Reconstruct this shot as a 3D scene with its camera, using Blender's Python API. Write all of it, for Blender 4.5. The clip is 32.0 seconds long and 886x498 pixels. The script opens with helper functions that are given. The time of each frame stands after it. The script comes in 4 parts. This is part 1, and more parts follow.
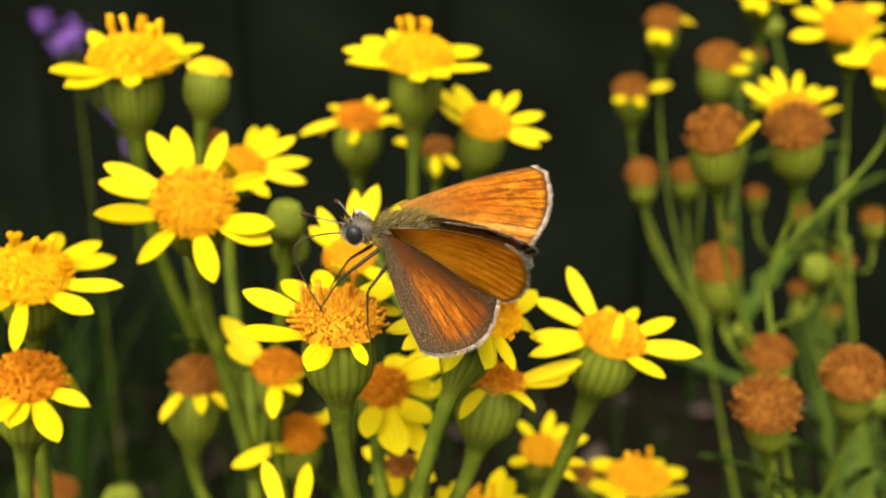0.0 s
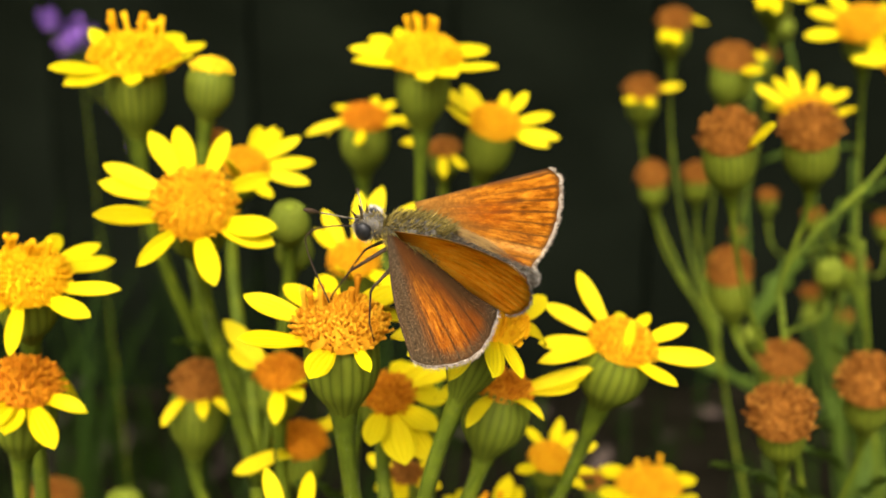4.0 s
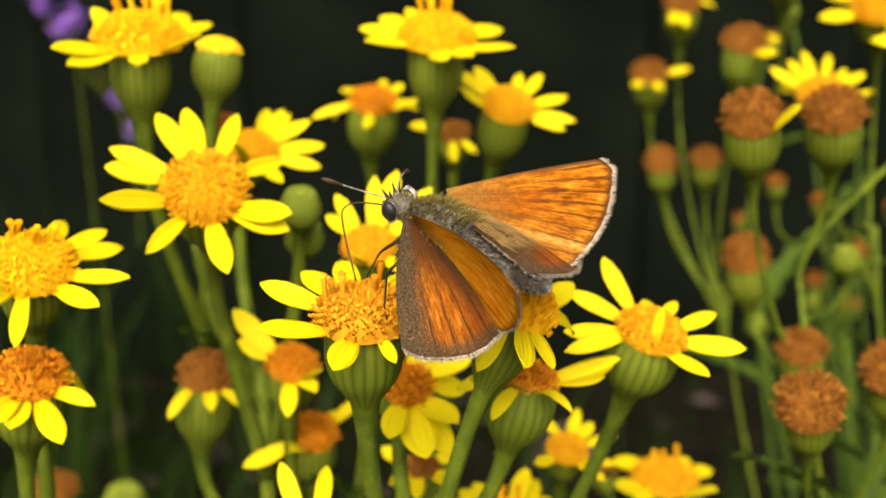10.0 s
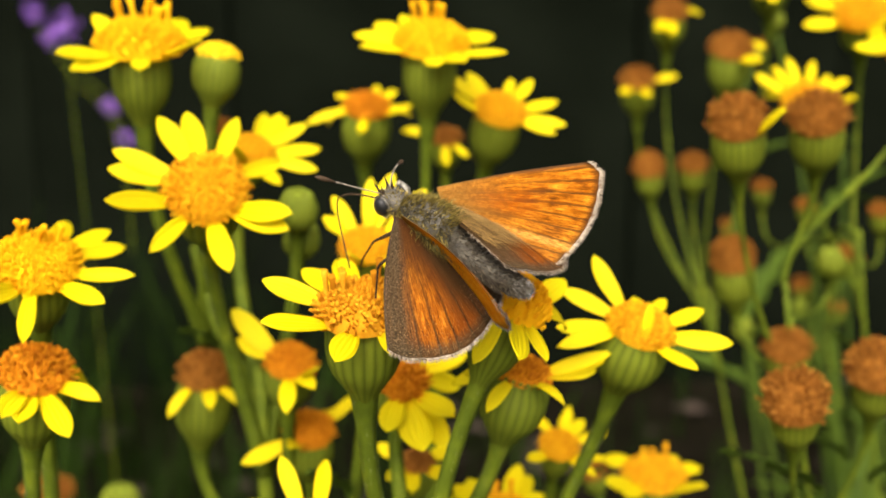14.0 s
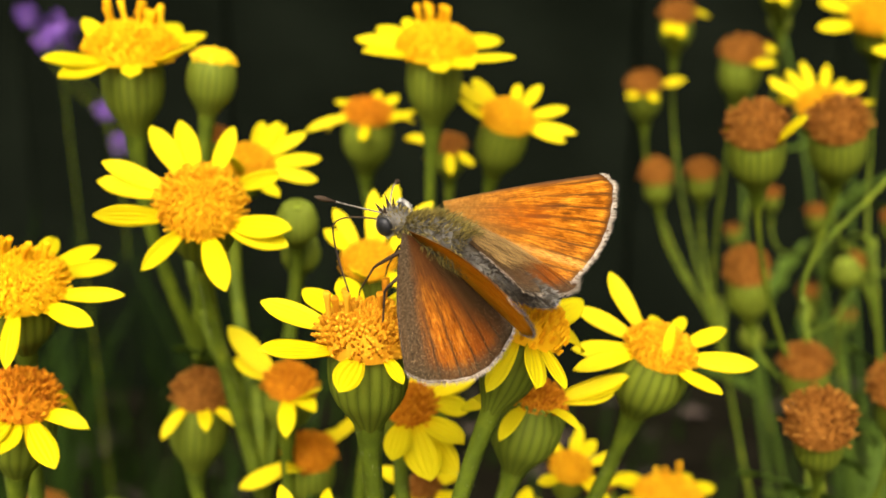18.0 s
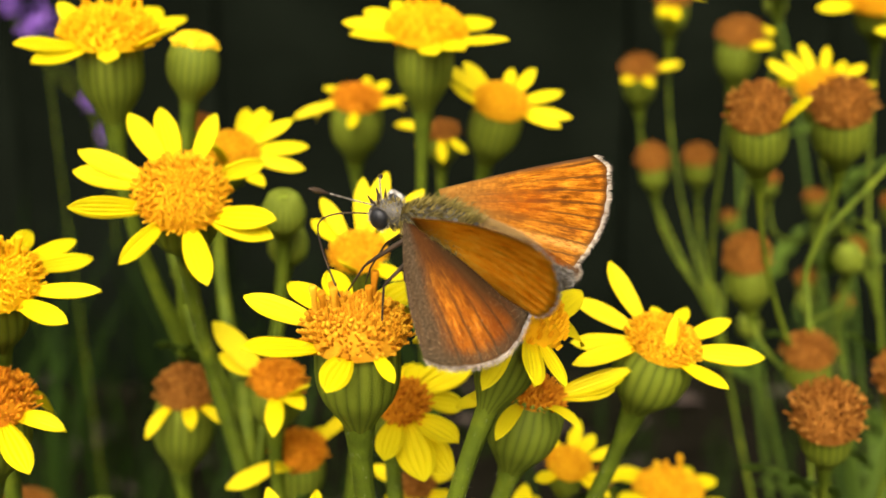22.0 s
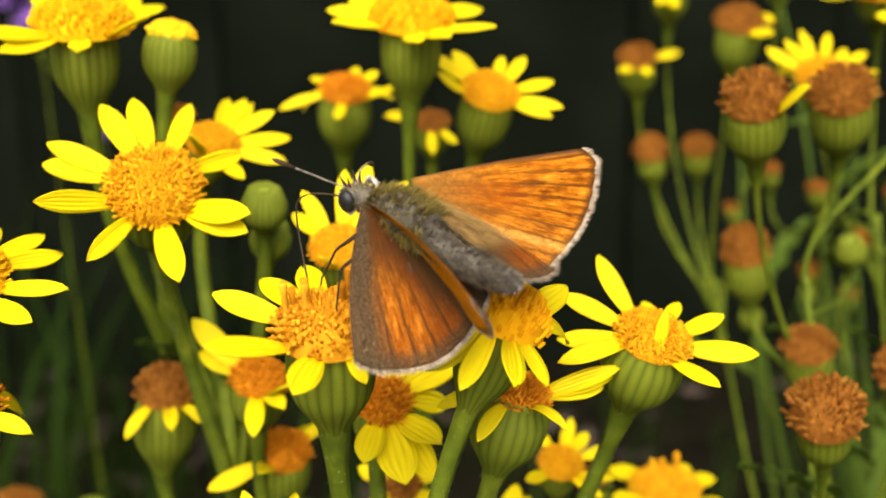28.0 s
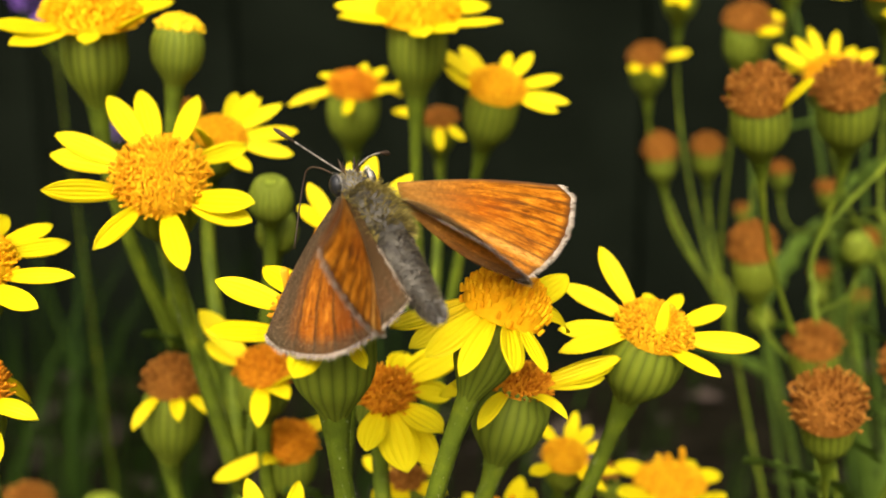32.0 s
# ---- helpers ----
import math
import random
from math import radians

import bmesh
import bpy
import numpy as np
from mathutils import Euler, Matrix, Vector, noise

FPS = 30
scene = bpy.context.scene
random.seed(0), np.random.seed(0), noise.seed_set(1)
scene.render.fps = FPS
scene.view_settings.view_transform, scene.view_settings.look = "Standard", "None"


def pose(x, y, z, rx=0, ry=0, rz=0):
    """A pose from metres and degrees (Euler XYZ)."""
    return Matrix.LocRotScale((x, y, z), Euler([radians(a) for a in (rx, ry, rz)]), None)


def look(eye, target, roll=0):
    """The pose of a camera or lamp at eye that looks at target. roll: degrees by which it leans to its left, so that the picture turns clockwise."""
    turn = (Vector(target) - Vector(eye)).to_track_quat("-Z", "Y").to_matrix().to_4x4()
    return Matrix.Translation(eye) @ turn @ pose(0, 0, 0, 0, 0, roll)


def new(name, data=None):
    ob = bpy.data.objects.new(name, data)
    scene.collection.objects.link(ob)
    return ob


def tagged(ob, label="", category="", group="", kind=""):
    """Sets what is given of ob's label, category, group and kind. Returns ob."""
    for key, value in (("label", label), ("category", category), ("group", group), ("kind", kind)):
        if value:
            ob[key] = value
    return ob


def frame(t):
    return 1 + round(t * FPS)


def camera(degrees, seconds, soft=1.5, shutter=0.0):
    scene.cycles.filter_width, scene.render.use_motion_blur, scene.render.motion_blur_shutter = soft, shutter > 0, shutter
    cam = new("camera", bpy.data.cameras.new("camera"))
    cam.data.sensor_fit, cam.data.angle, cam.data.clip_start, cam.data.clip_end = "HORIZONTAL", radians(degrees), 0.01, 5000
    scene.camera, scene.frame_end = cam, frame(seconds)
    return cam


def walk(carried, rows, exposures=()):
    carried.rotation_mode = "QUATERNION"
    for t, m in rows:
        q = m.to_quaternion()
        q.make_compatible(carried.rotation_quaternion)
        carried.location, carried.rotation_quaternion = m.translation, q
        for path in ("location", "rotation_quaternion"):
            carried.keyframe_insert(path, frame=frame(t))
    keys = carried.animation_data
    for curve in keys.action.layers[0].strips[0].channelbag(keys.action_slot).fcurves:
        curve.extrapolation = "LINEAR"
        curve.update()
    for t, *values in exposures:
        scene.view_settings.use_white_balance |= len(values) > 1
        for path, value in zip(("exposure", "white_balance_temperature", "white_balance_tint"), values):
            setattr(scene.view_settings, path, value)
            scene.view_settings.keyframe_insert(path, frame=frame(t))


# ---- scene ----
# ---- camera ----
cam = camera(41.0, 32.0, soft=1.7)
cam.data.dof.use_dof = True
cam.data.dof.focus_distance = 0.097
cam.data.dof.aperture_fstop = 32.0
METRES, EYE, TILT, LEAN, TURN = 0.06, 0.55, -15.0, 0.0, 0.0
ROWS = [
    (0.0, 0.0, 0.0, 0.0, 0.0, 0.0, -0.0),
    (0.5, 0.0026, -0.0098, -0.0116, 0.14, 0.12, -0.03),
    (1.0, 0.0211, -0.0163, -0.0051, 0.18, 0.21, -0.01),
    (1.5, 0.0144, -0.024, -0.005, 0.19, 0.25, -0.11),
    (2.0, 0.0027, -0.0118, -0.0039, 0.25, 0.27, -0.18),
    (2.5, 0.0043, -0.0013, 0.0011, 0.27, 0.17, -0.16),
    (3.0, -0.0004, 0.0068, -0.0063, 0.36, 0.16, -0.22),
    (3.5, 0.0053, 0.0317, -0.0016, 0.39, 0.12, -0.2),
    (5.5, -0.0164, 0.0818, 0.0149, 0.33, -0.27, -0.2),
    (6.0, -0.0068, 0.0788, 0.0034, 0.41, -0.28, -0.1),
    (6.5, -0.0145, 0.0858, 0.0078, 0.36, -0.25, -0.17),
    (7.0, -0.016, 0.1134, 0.0055, 0.44, -0.32, -0.22),
    (7.5, -0.0271, 0.1121, -0.0068, 0.36, -0.27, -0.26),
    (8.0, -0.0271, 0.1183, -0.0011, 0.26, -0.36, -0.28),
    (8.5, -0.0235, 0.1214, -0.0007, 0.22, -0.46, -0.19),
    (9.0, -0.0203, 0.1127, -0.0026, 0.12, -0.49, -0.0),
    (9.5, -0.0334, 0.13, 0.0039, 0.03, -0.55, 0.01),
    (10.0, -0.0514, 0.1329, 0.0009, -0.08, -0.55, -0.08),
    (10.5, -0.0544, 0.1175, -0.0099, -0.24, -0.48, 0.08),
    (11.0, -0.0474, 0.0915, -0.0157, -0.39, -0.5, 0.11),
    (11.5, -0.059, 0.0831, -0.0133, -0.45, -0.44, 0.11),
    (12.0, -0.0557, 0.1027, -0.0051, -0.45, -0.49, 0.18),
    (12.5, -0.0667, 0.097, -0.0143, -0.49, -0.34, 0.03),
    (13.0, -0.0593, 0.0939, -0.0136, -0.58, -0.27, 0.1),
    (13.5, -0.0503, 0.0882, -0.0183, -0.62, -0.13, 0.11),
    (14.0, -0.0648, 0.0742, -0.0186, -0.66, -0.07, 0.05),
    (14.5, -0.0517, 0.0824, -0.0141, -0.66, -0.04, 0.16),
    (16.5, -0.0765, 0.1248, -0.0121, -0.77, 0.24, -0.05),
    (17.0, -0.0724, 0.1407, -0.0074, -0.68, 0.16, -0.01),
    (17.5, -0.087, 0.1677, 0.0022, -0.72, 0.11, -0.02),
    (18.0, -0.0823, 0.1873, 0.0067, -0.8, 0.02, 0.15),
    (18.5, -0.0815, 0.2014, 0.0087, -0.8, -0.08, 0.2),
    (19.0, -0.0744, 0.2145, 0.0025, -0.8, -0.04, 0.28),
    (19.5, -0.075, 0.2113, -0.0018, -0.86, -0.12, 0.28),
    (20.0, -0.0963, 0.2185, -0.0025, -1.01, -0.19, 0.2),
    (20.5, -0.0853, 0.2381, 0.0123, -1.09, -0.31, 0.42),
    (21.0, -0.0807, 0.2402, 0.0084, -1.1, -0.4, 0.65),
    (21.5, -0.0751, 0.257, 0.0124, -1.19, -0.49, 0.64),
    (22.0, -0.0801, 0.2736, 0.0089, -1.15, -0.52, 0.66),
    (22.5, -0.0881, 0.2591, 0.0037, -1.21, -0.54, 0.69),
    (23.0, -0.0642, 0.2697, 0.0124, -1.27, -0.54, 0.89),
    (23.5, -0.077, 0.2785, 0.0113, -1.21, -0.56, 0.9),
    (24.0, -0.0649, 0.2858, 0.0082, -1.22, -0.59, 1.04),
    (24.5, -0.0671, 0.2883, 0.0066, -1.23, -0.6, 0.98),
    (25.0, -0.055, 0.3146, 0.0085, -1.25, -0.61, 1.0),
    (25.5, -0.051, 0.3206, 0.0085, -1.2, -0.65, 1.01),
    (27.5, -0.0401, 0.3418, 0.0197, -0.92, -0.92, 0.95),
    (28.0, -0.04, 0.342, 0.009, -0.85, -0.85, 0.95),
    (28.5, -0.0365, 0.3151, -0.0016, -0.78, -0.81, 0.85),
    (29.0, -0.0341, 0.3096, -0.0016, -0.74, -0.83, 0.82),
    (29.5, -0.0161, 0.3199, 0.0078, -0.63, -0.86, 0.9),
    (30.0, -0.0417, 0.3302, 0.0065, -0.6, -0.86, 0.7),
    (30.5, -0.0498, 0.3164, 0.0048, -0.52, -0.8, 0.65),
    (31.0, -0.0309, 0.3132, -0.0024, -0.37, -0.72, 0.78),
    (31.5, -0.0282, 0.3238, -0.0084, -0.2, -0.66, 0.67),
    (32.0, -0.022, 0.3279, -0.0125, -0.14, -0.64, 0.73),
]
walk(cam, [(t, pose(0, 0, EYE, TILT, LEAN, TURN) @ pose(METRES * x, METRES * y, METRES * z, 90 + pitch, roll, yaw)) for t, x, y, z, yaw, pitch, roll in ROWS])

# ---- world, sun, exposure ----
world = bpy.data.worlds.new("world")
scene.world = world
world.use_nodes = True
wn = world.node_tree.nodes
sky = wn.new("ShaderNodeTexSky")
sky.sky_type, sky.sun_disc = "NISHITA", False
SUN_DIR = Vector((-0.12, -0.98, 1.0)).normalized()
sky.air_density, sky.dust_density, sky.ozone_density = 0.7, 6.0, 0.6
sky.sun_elevation = math.asin(SUN_DIR.z)
sky.sun_rotation = math.atan2(SUN_DIR.x, SUN_DIR.y)
wn["Background"].inputs["Strength"].default_value = 0.15
world.node_tree.links.new(sky.outputs[0], wn["Background"].inputs[0])
sun = new("sun", bpy.data.lights.new("sun", "SUN"))
sun.data.energy, sun.data.angle, sun.data.color = 3.6, radians(50), (1.0, 0.94, 0.82)
sun.matrix_basis = look(SUN_DIR * 5, (0, 0, 0))
scene.view_settings.exposure = 1.35


# ---- materials ----
class Nodes:
    """A small wrapper round a material's node tree."""

    def __init__(self, name):
        self.mat = bpy.data.materials.new(name)
        self.mat.use_nodes = True
        self.tree = self.mat.node_tree
        self.bsdf = self.tree.nodes["Principled BSDF"]
        self.out = self.tree.nodes["Material Output"]

    def add(self, kind, **inputs):
        node = self.tree.nodes.new(kind)
        for key, value in inputs.items():
            self.put(node.inputs[key.replace("_", " ")], value)
        return node

    def put(self, socket, value):
        if isinstance(value, bpy.types.NodeSocket):
            self.tree.links.new(value, socket)
        else:
            socket.default_value = value

    def math(self, op, a, b=0.0, c=0.0):
        node = self.tree.nodes.new("ShaderNodeMath")
        node.operation = op
        for i, value in enumerate((a, b, c)):
            self.put(node.inputs[i], value)
        return node.outputs[0]

    def ramp(self, value, stops):
        node = self.tree.nodes.new("ShaderNodeValToRGB")
        els = node.color_ramp.elements
        while len(els) < len(stops):
            els.new(0.5)
        for el, (at, colour) in zip(els, stops):
            el.position = at
            el.color = (*colour, 1) if len(colour) == 3 else colour
        self.put(node.inputs[0], value)
        return node.outputs[0]

    def mix(self, fac, a, b, blend="MIX"):
        node = self.tree.nodes.new("ShaderNodeMix")
        node.data_type, node.blend_type = "RGBA", blend
        self.put(node.inputs[0], fac)
        self.put(node.inputs[6], a if not isinstance(a, tuple) else (*a, 1))
        self.put(node.inputs[7], b if not isinstance(b, tuple) else (*b, 1))
        return node.outputs[2]

    def noise(self, scale, detail=3.0, vector=None, rough=0.55):
        node = self.add("ShaderNodeTexNoise", Scale=scale, Detail=detail, Roughness=rough)
        node_in = vector if vector is not None else self.coords()
        self.put(node.inputs["Vector"], node_in)
        return node.outputs["Fac"]

    def coords(self, kind="Object"):
        return self.tree.nodes.new("ShaderNodeTexCoord").outputs[kind]

    def uv(self):
        sep = self.tree.nodes.new("ShaderNodeSeparateXYZ")
        self.put(sep.inputs[0], self.coords("UV"))
        return sep.outputs[0], sep.outputs[1]

    def island(self):
        return self.tree.nodes.new("ShaderNodeNewGeometry").outputs["Random Per Island"]

    def object_random(self):
        return self.tree.nodes.new("ShaderNodeObjectInfo").outputs["Random"]

    def bump(self, height, strength, distance):
        node = self.add("ShaderNodeBump", Strength=strength, Distance=distance, Height=height)
        self.put(self.bsdf.inputs["Normal"], node.outputs[0])

    def done(self, colour, rough=0.5, spec=0.4, translucent=0.0, sheen=0.0, through_colour=None):
        self.put(self.bsdf.inputs["Base Color"], colour if not isinstance(colour, tuple) else (*colour, 1))
        self.put(self.bsdf.inputs["Roughness"], rough)
        self.put(self.bsdf.inputs["Specular IOR Level"], spec)
        self.put(self.bsdf.inputs["Sheen Weight"], sheen)
        if translucent:
            glow = self.add("ShaderNodeBsdfTranslucent")
            tint = through_colour or colour
            self.put(glow.inputs["Color"], tint if not isinstance(tint, tuple) else (*tint, 1))
            both = self.add("ShaderNodeMixShader")
            both.inputs[0].default_value = translucent
            self.tree.links.new(self.bsdf.outputs[0], both.inputs[1])
            self.tree.links.new(glow.outputs[0], both.inputs[2])
            self.tree.links.new(both.outputs[0], self.out.inputs[0])
        return self.mat


def petal_material():
    m = Nodes("petal_yellow")
    u, v = m.uv()
    grain = m.noise(9.0, 4.0)
    base = m.ramp(v, [(0.0, (0.63, 0.38, 0.001)), (0.25, (0.61, 0.485, 0.002)), (1.0, (0.60, 0.53, 0.004))])
    streak = m.math("SINE", m.math("MULTIPLY", u, 31.0))
    tone = m.math("ADD", m.math("MULTIPLY", grain, 0.35), m.math("MULTIPLY", streak, 0.10))
    colour = m.mix(tone, base, (0.60, 0.43, 0.001))
    colour = m.mix(m.math("MULTIPLY", m.object_random(), 0.35), colour, (0.61, 0.46, 0.001))
    m.bump(streak, 0.3, 0.012)
    return m.done(colour, 0.55, 0.12, 0.40)


def disc_material(name, dark, mid, light):
    m = Nodes(name)
    speck = m.noise(6.0, 4.0)
    tone = m.math("ADD", m.math("MULTIPLY", m.island(), 0.6), m.math("MULTIPLY", speck, 0.5))
    colour = m.ramp(tone, [(0.1, dark), (0.5, mid), (0.95, light)])
    m.bump(m.noise(30.0), 0.3, 0.02)
    return m.done(colour, 0.8, 0.06, 0.45)


def cup_material():
    m = Nodes("bract_green")
    at = m.tree.nodes.new("ShaderNodeSeparateXYZ")
    m.put(at.inputs[0], m.coords())
    turn = m.math("ARCTAN2", at.outputs[1], at.outputs[0])
    line = m.math("ABSOLUTE", m.math("SINE", m.math("MULTIPLY", turn, 10.5)))
    ridge = m.ramp(line, [(0.0, (0.050, 0.066, 0.004)), (0.3, (0.085, 0.112, 0.006)), (1.0, (0.136, 0.166, 0.010))])
    stain = m.noise(2.2, 5.0)
    colour = m.mix(m.math("MULTIPLY", stain, 0.6), ridge, (0.085, 0.090, 0.006))
    colour = m.mix(m.math("MULTIPLY", m.object_random(), 0.3), colour, (0.070, 0.094, 0.008))
    m.bump(m.noise(22.0), 0.2, 0.03)
    return m.done(colour, 0.65, 0.12, 0.22)


def stem_material():
    m = Nodes("stem_green")
    blotch = m.noise(260.0, 5.0)
    fine = m.noise(2200.0, 3.0)
    colour = m.ramp(blotch, [(0.3, (0.034, 0.046, 0.002)), (0.52, (0.068, 0.090, 0.004)), (0.72, (0.135, 0.156, 0.008))])
    colour = m.mix(m.math("MULTIPLY", fine, 0.4), colour, (0.045, 0.07, 0.006))
    m.bump(fine, 0.3, 0.0004)
    return m.done(colour, 0.65, 0.10, 0.08)


def plain_material(name, dark, light, scale, rough=0.6, spec=0.3, translucent=0.0, bump=0.0, sheen=0.0, island=False):
    m = Nodes(name)
    tone = m.noise(scale, 5.0)
    if island:
        tone = m.math("ADD", m.math("MULTIPLY", tone, 0.5), m.math("MULTIPLY", m.island(), 0.5))
    colour = m.ramp(tone, [(0.3, dark), (0.7, light)])
    if bump:
        m.bump(m.noise(scale * 4), 0.5, bump)
    return m.done(colour, rough, spec, translucent, sheen)


def wing_material(name, kind):
    """Orange scales with dark veins fanning from the wing's root and a dark margin. u runs over the fan, v from root to edge."""
    m = Nodes(name)
    u, v = m.uv()
    obj = m.coords()
    dust = m.noise(7000.0, 3.0, obj)
    patch = m.noise(520.0, 5.0, obj, 0.65)

    def grain(across, along):
        at = m.add("ShaderNodeCombineXYZ", X=m.math("MULTIPLY", u, across), Y=m.math("MULTIPLY", v, along))
        return m.noise(1.0, 4.0, at.outputs[0], 0.7)

    def fade(value, *stops):
        return m.ramp(value, [(at, (k, k, k)) for at, k in stops])

    def over(colour, mask, amount, paint):
        return m.mix(m.math("MULTIPLY", mask, amount), colour, paint)

    def both(a, b):
        return m.math("MULTIPLY", a, b)

    def shifted(value, by, amount):
        return m.math("ADD", value, m.math("MULTIPLY", m.math("SUBTRACT", by, 0.5), amount))

    fibre, hair = grain(70.0, 6.0), grain(210.0, 16.0)
    tone = m.math("ADD", m.math("MULTIPLY", patch, 0.25), m.math("ADD", m.math("MULTIPLY", fibre, 0.45), m.math("MULTIPLY", hair, 0.35)))
    stops = {
        "fore": [(0.42, (0.020, 0.005, 0.0003)), (0.47, (0.10, 0.025, 0.0006)), (0.53, (0.21, 0.064, 0.0016)), (0.60, (0.44, 0.17, 0.012))],
        "under": [(0.42, (0.16, 0.022, 0.0006)), (0.47, (0.80, 0.23, 0.003)), (0.53, (0.96, 0.44, 0.008)), (0.60, (0.98, 0.62, 0.05))],
        "hind": [(0.42, (0.020, 0.005, 0.0003)), (0.48, (0.092, 0.022, 0.0008)), (0.55, (0.175, 0.050, 0.002)), (0.64, (0.33, 0.13, 0.012))],
    }[kind]
    colour = m.ramp(tone, stops)
    brown = m.ramp(dust, [(0.32, (0.012, 0.008, 0.004)), (0.55, (0.036, 0.024, 0.012)), (0.72, (0.080, 0.056, 0.032))])
    umber = (0.026, 0.010, 0.003)
    ragged, soft = shifted(v, dust, 0.07), shifted(u, dust, 0.10)
    count = 7.0 if kind == "hind" else 9.0
    saw = m.math("FRACT", shifted(m.math("MULTIPLY", u, count), patch, 0.35))
    away = m.math("MULTIPLY", m.math("ABSOLUTE", m.math("SUBTRACT", saw, 0.5)), v)
    line = fade(shifted(away, hair, 0.03), (0.0, 1), (0.035, 0.95), (0.085, 0))
    reach = fade(shifted(v, fibre, 0.4), (0.40, 0.1), (0.62, 0.7), (0.85, 1))
    edge = fade(ragged, (0.935, 0), (0.975, 1))
    if kind == "hind":
        colour = over(colour, fade(shifted(u, fibre, 0.2), (0.44, 0), (0.62, 1)), 0.75, (0.105, 0.022, 0.0008))
        colour = over(colour, both(line, reach), 0.9, umber)
        colour = over(colour, fade(shifted(u, fibre, 0.12), (0.70, 0), (0.84, 1)), 0.85, brown)
        colour = over(colour, fade(shifted(shifted(v, fibre, 0.5), u, -0.25), (0.32, 1), (0.72, 0)), 0.9, umber)
        colour = over(colour, fade(soft, (0.13, 1), (0.27, 0)), 0.95, brown)
        colour = over(colour, fade(ragged, (0.87, 0), (0.94, 1)), 0.85, brown)
        # The forewing's cast shade, painted dark on the hindwing's rear half.
        fore_shade = both(fade(shifted(u, fibre, 0.25), (0.50, 0), (0.70, 1)), fade(shifted(v, fibre, 0.25), (0.62, 1), (0.92, 0.15)))
        colour = over(colour, fore_shade, 0.8, (0.028, 0.016, 0.006))
        flecks = both(fade(grain(150.0, 60.0), (0.60, 0), (0.68, 1)), fade(v, (0.55, 0), (0.75, 1)))
        colour = over(colour, flecks, 0.45, (0.62, 0.42, 0.20))
    else:
        colour = over(colour, both(line, reach), 0.95 if kind == "fore" else 0.3, umber)
        for at, slope, wide, start, stop, amount in ((0.34, -0.10, 0.010, 0.58, 0.70, 1.0), (0.47, -0.12, 0.012, 0.52, 0.62, 1.0), (0.46, -0.10, 0.006, 0.16, 0.60, 0.8), (0.30, 0.02, 0.005, 0.24, 0.66, 0.55), (0.62, -0.02, 0.030, 0.14, 0.50, 0.6)):
            off = m.math("ABSOLUTE", m.math("SUBTRACT", u, m.math("ADD", m.math("MULTIPLY", v, slope), at)))
            streak = both(fade(shifted(off, hair, 0.05), (wide, 1), (wide * 2.2 + 0.01, 0)), fade(shifted(v, hair, 0.1), (start - 0.05, 0), (start, 1), (stop, 1), (stop + 0.04, 0)))
            colour = over(colour, streak, amount * (0.9 if kind == "fore" else 0.2), umber)
        colour = over(colour, fade(u, (0.018, 1), (0.050, 0)), 0.9, (0.03, 0.02, 0.012))
        colour = over(colour, edge, 0.9 if kind == "fore" else 0.4, umber)
        if kind == "under":
            black = both(fade(shifted(u, fibre, 0.15), (0.76, 0), (0.96, 1)), fade(shifted(v, fibre, 0.2), (0.70, 1), (0.94, 0)))
            colour = over(colour, black, 0.5, (0.050, 0.022, 0.006))
            colour = over(colour, fade(ragged, (0.06, 1), (0.24, 0)), 0.8, (0.06, 0.026, 0.006))
        else:
            red = both(fade(shifted(u, fibre, 0.15), (0.20, 0), (0.34, 1), (0.52, 1), (0.64, 0)), fade(v, (0.12, 0), (0.30, 1), (0.55, 1), (0.72, 0)))
            colour = over(colour, both(red, fade(hair, (0.40, 1), (0.60, 0.3))), 0.55, (0.20, 0.034, 0.0004))
            smoke = both(fade(hair, (0.38, 1), (0.48, 0)), fade(shifted(u, fibre, 0.2), (0.55, 0), (0.75, 1)))
            colour = over(colour, smoke, 0.75, (0.055, 0.022, 0.005))
            gold = both(fade(shifted(u, fibre, 0.05), (0.72, 0), (0.75, 1), (0.78, 1), (0.81, 0)), fade(v, (0.35, 0), (0.55, 1)))
            colour = over(colour, both(gold, fade(hair, (0.42, 0), (0.56, 1))), 0.7, (0.55, 0.29, 0.06))
            colour = over(colour, both(fade(soft, (0.90, 0), (0.97, 1)), fade(v, (0.3, 0.3), (0.6, 1))), 0.8, brown)
            tan = both(fade(shifted(u, fibre, 0.3), (0.52, 0), (0.80, 1)), fade(hair, (0.36, 0.2), (0.58, 1)))
            colour = over(colour, tan, 0.12, (0.33, 0.18, 0.05))
            root = both(fade(shifted(v, hair, 0.3), (0.10, 1), (0.46, 0)), fade(hair, (0.35, 0.4), (0.6, 1)))
            colour = over(colour, root, 0.7, (0.15, 0.095, 0.025))
            specks = both(fade(m.noise(3200.0, 4.0, obj, 0.7), (0.45, 1), (0.55, 0)), fade(v, (0.30, 1), (0.75, 0.25)))
            colour = over(colour, specks, 0.6, (0.09, 0.032, 0.004))
    m.bump(m.math("ADD", dust, hair), 0.5, 0.00012)
    glow = colour if kind == "hind" else m.mix(0.35, colour, (0.98, 0.46, 0.012))
    return m.done(colour, 0.75, 0.03, {"fore": 0.17, "under": 0.75, "hind": 0.08}[kind], 0.0, glow)


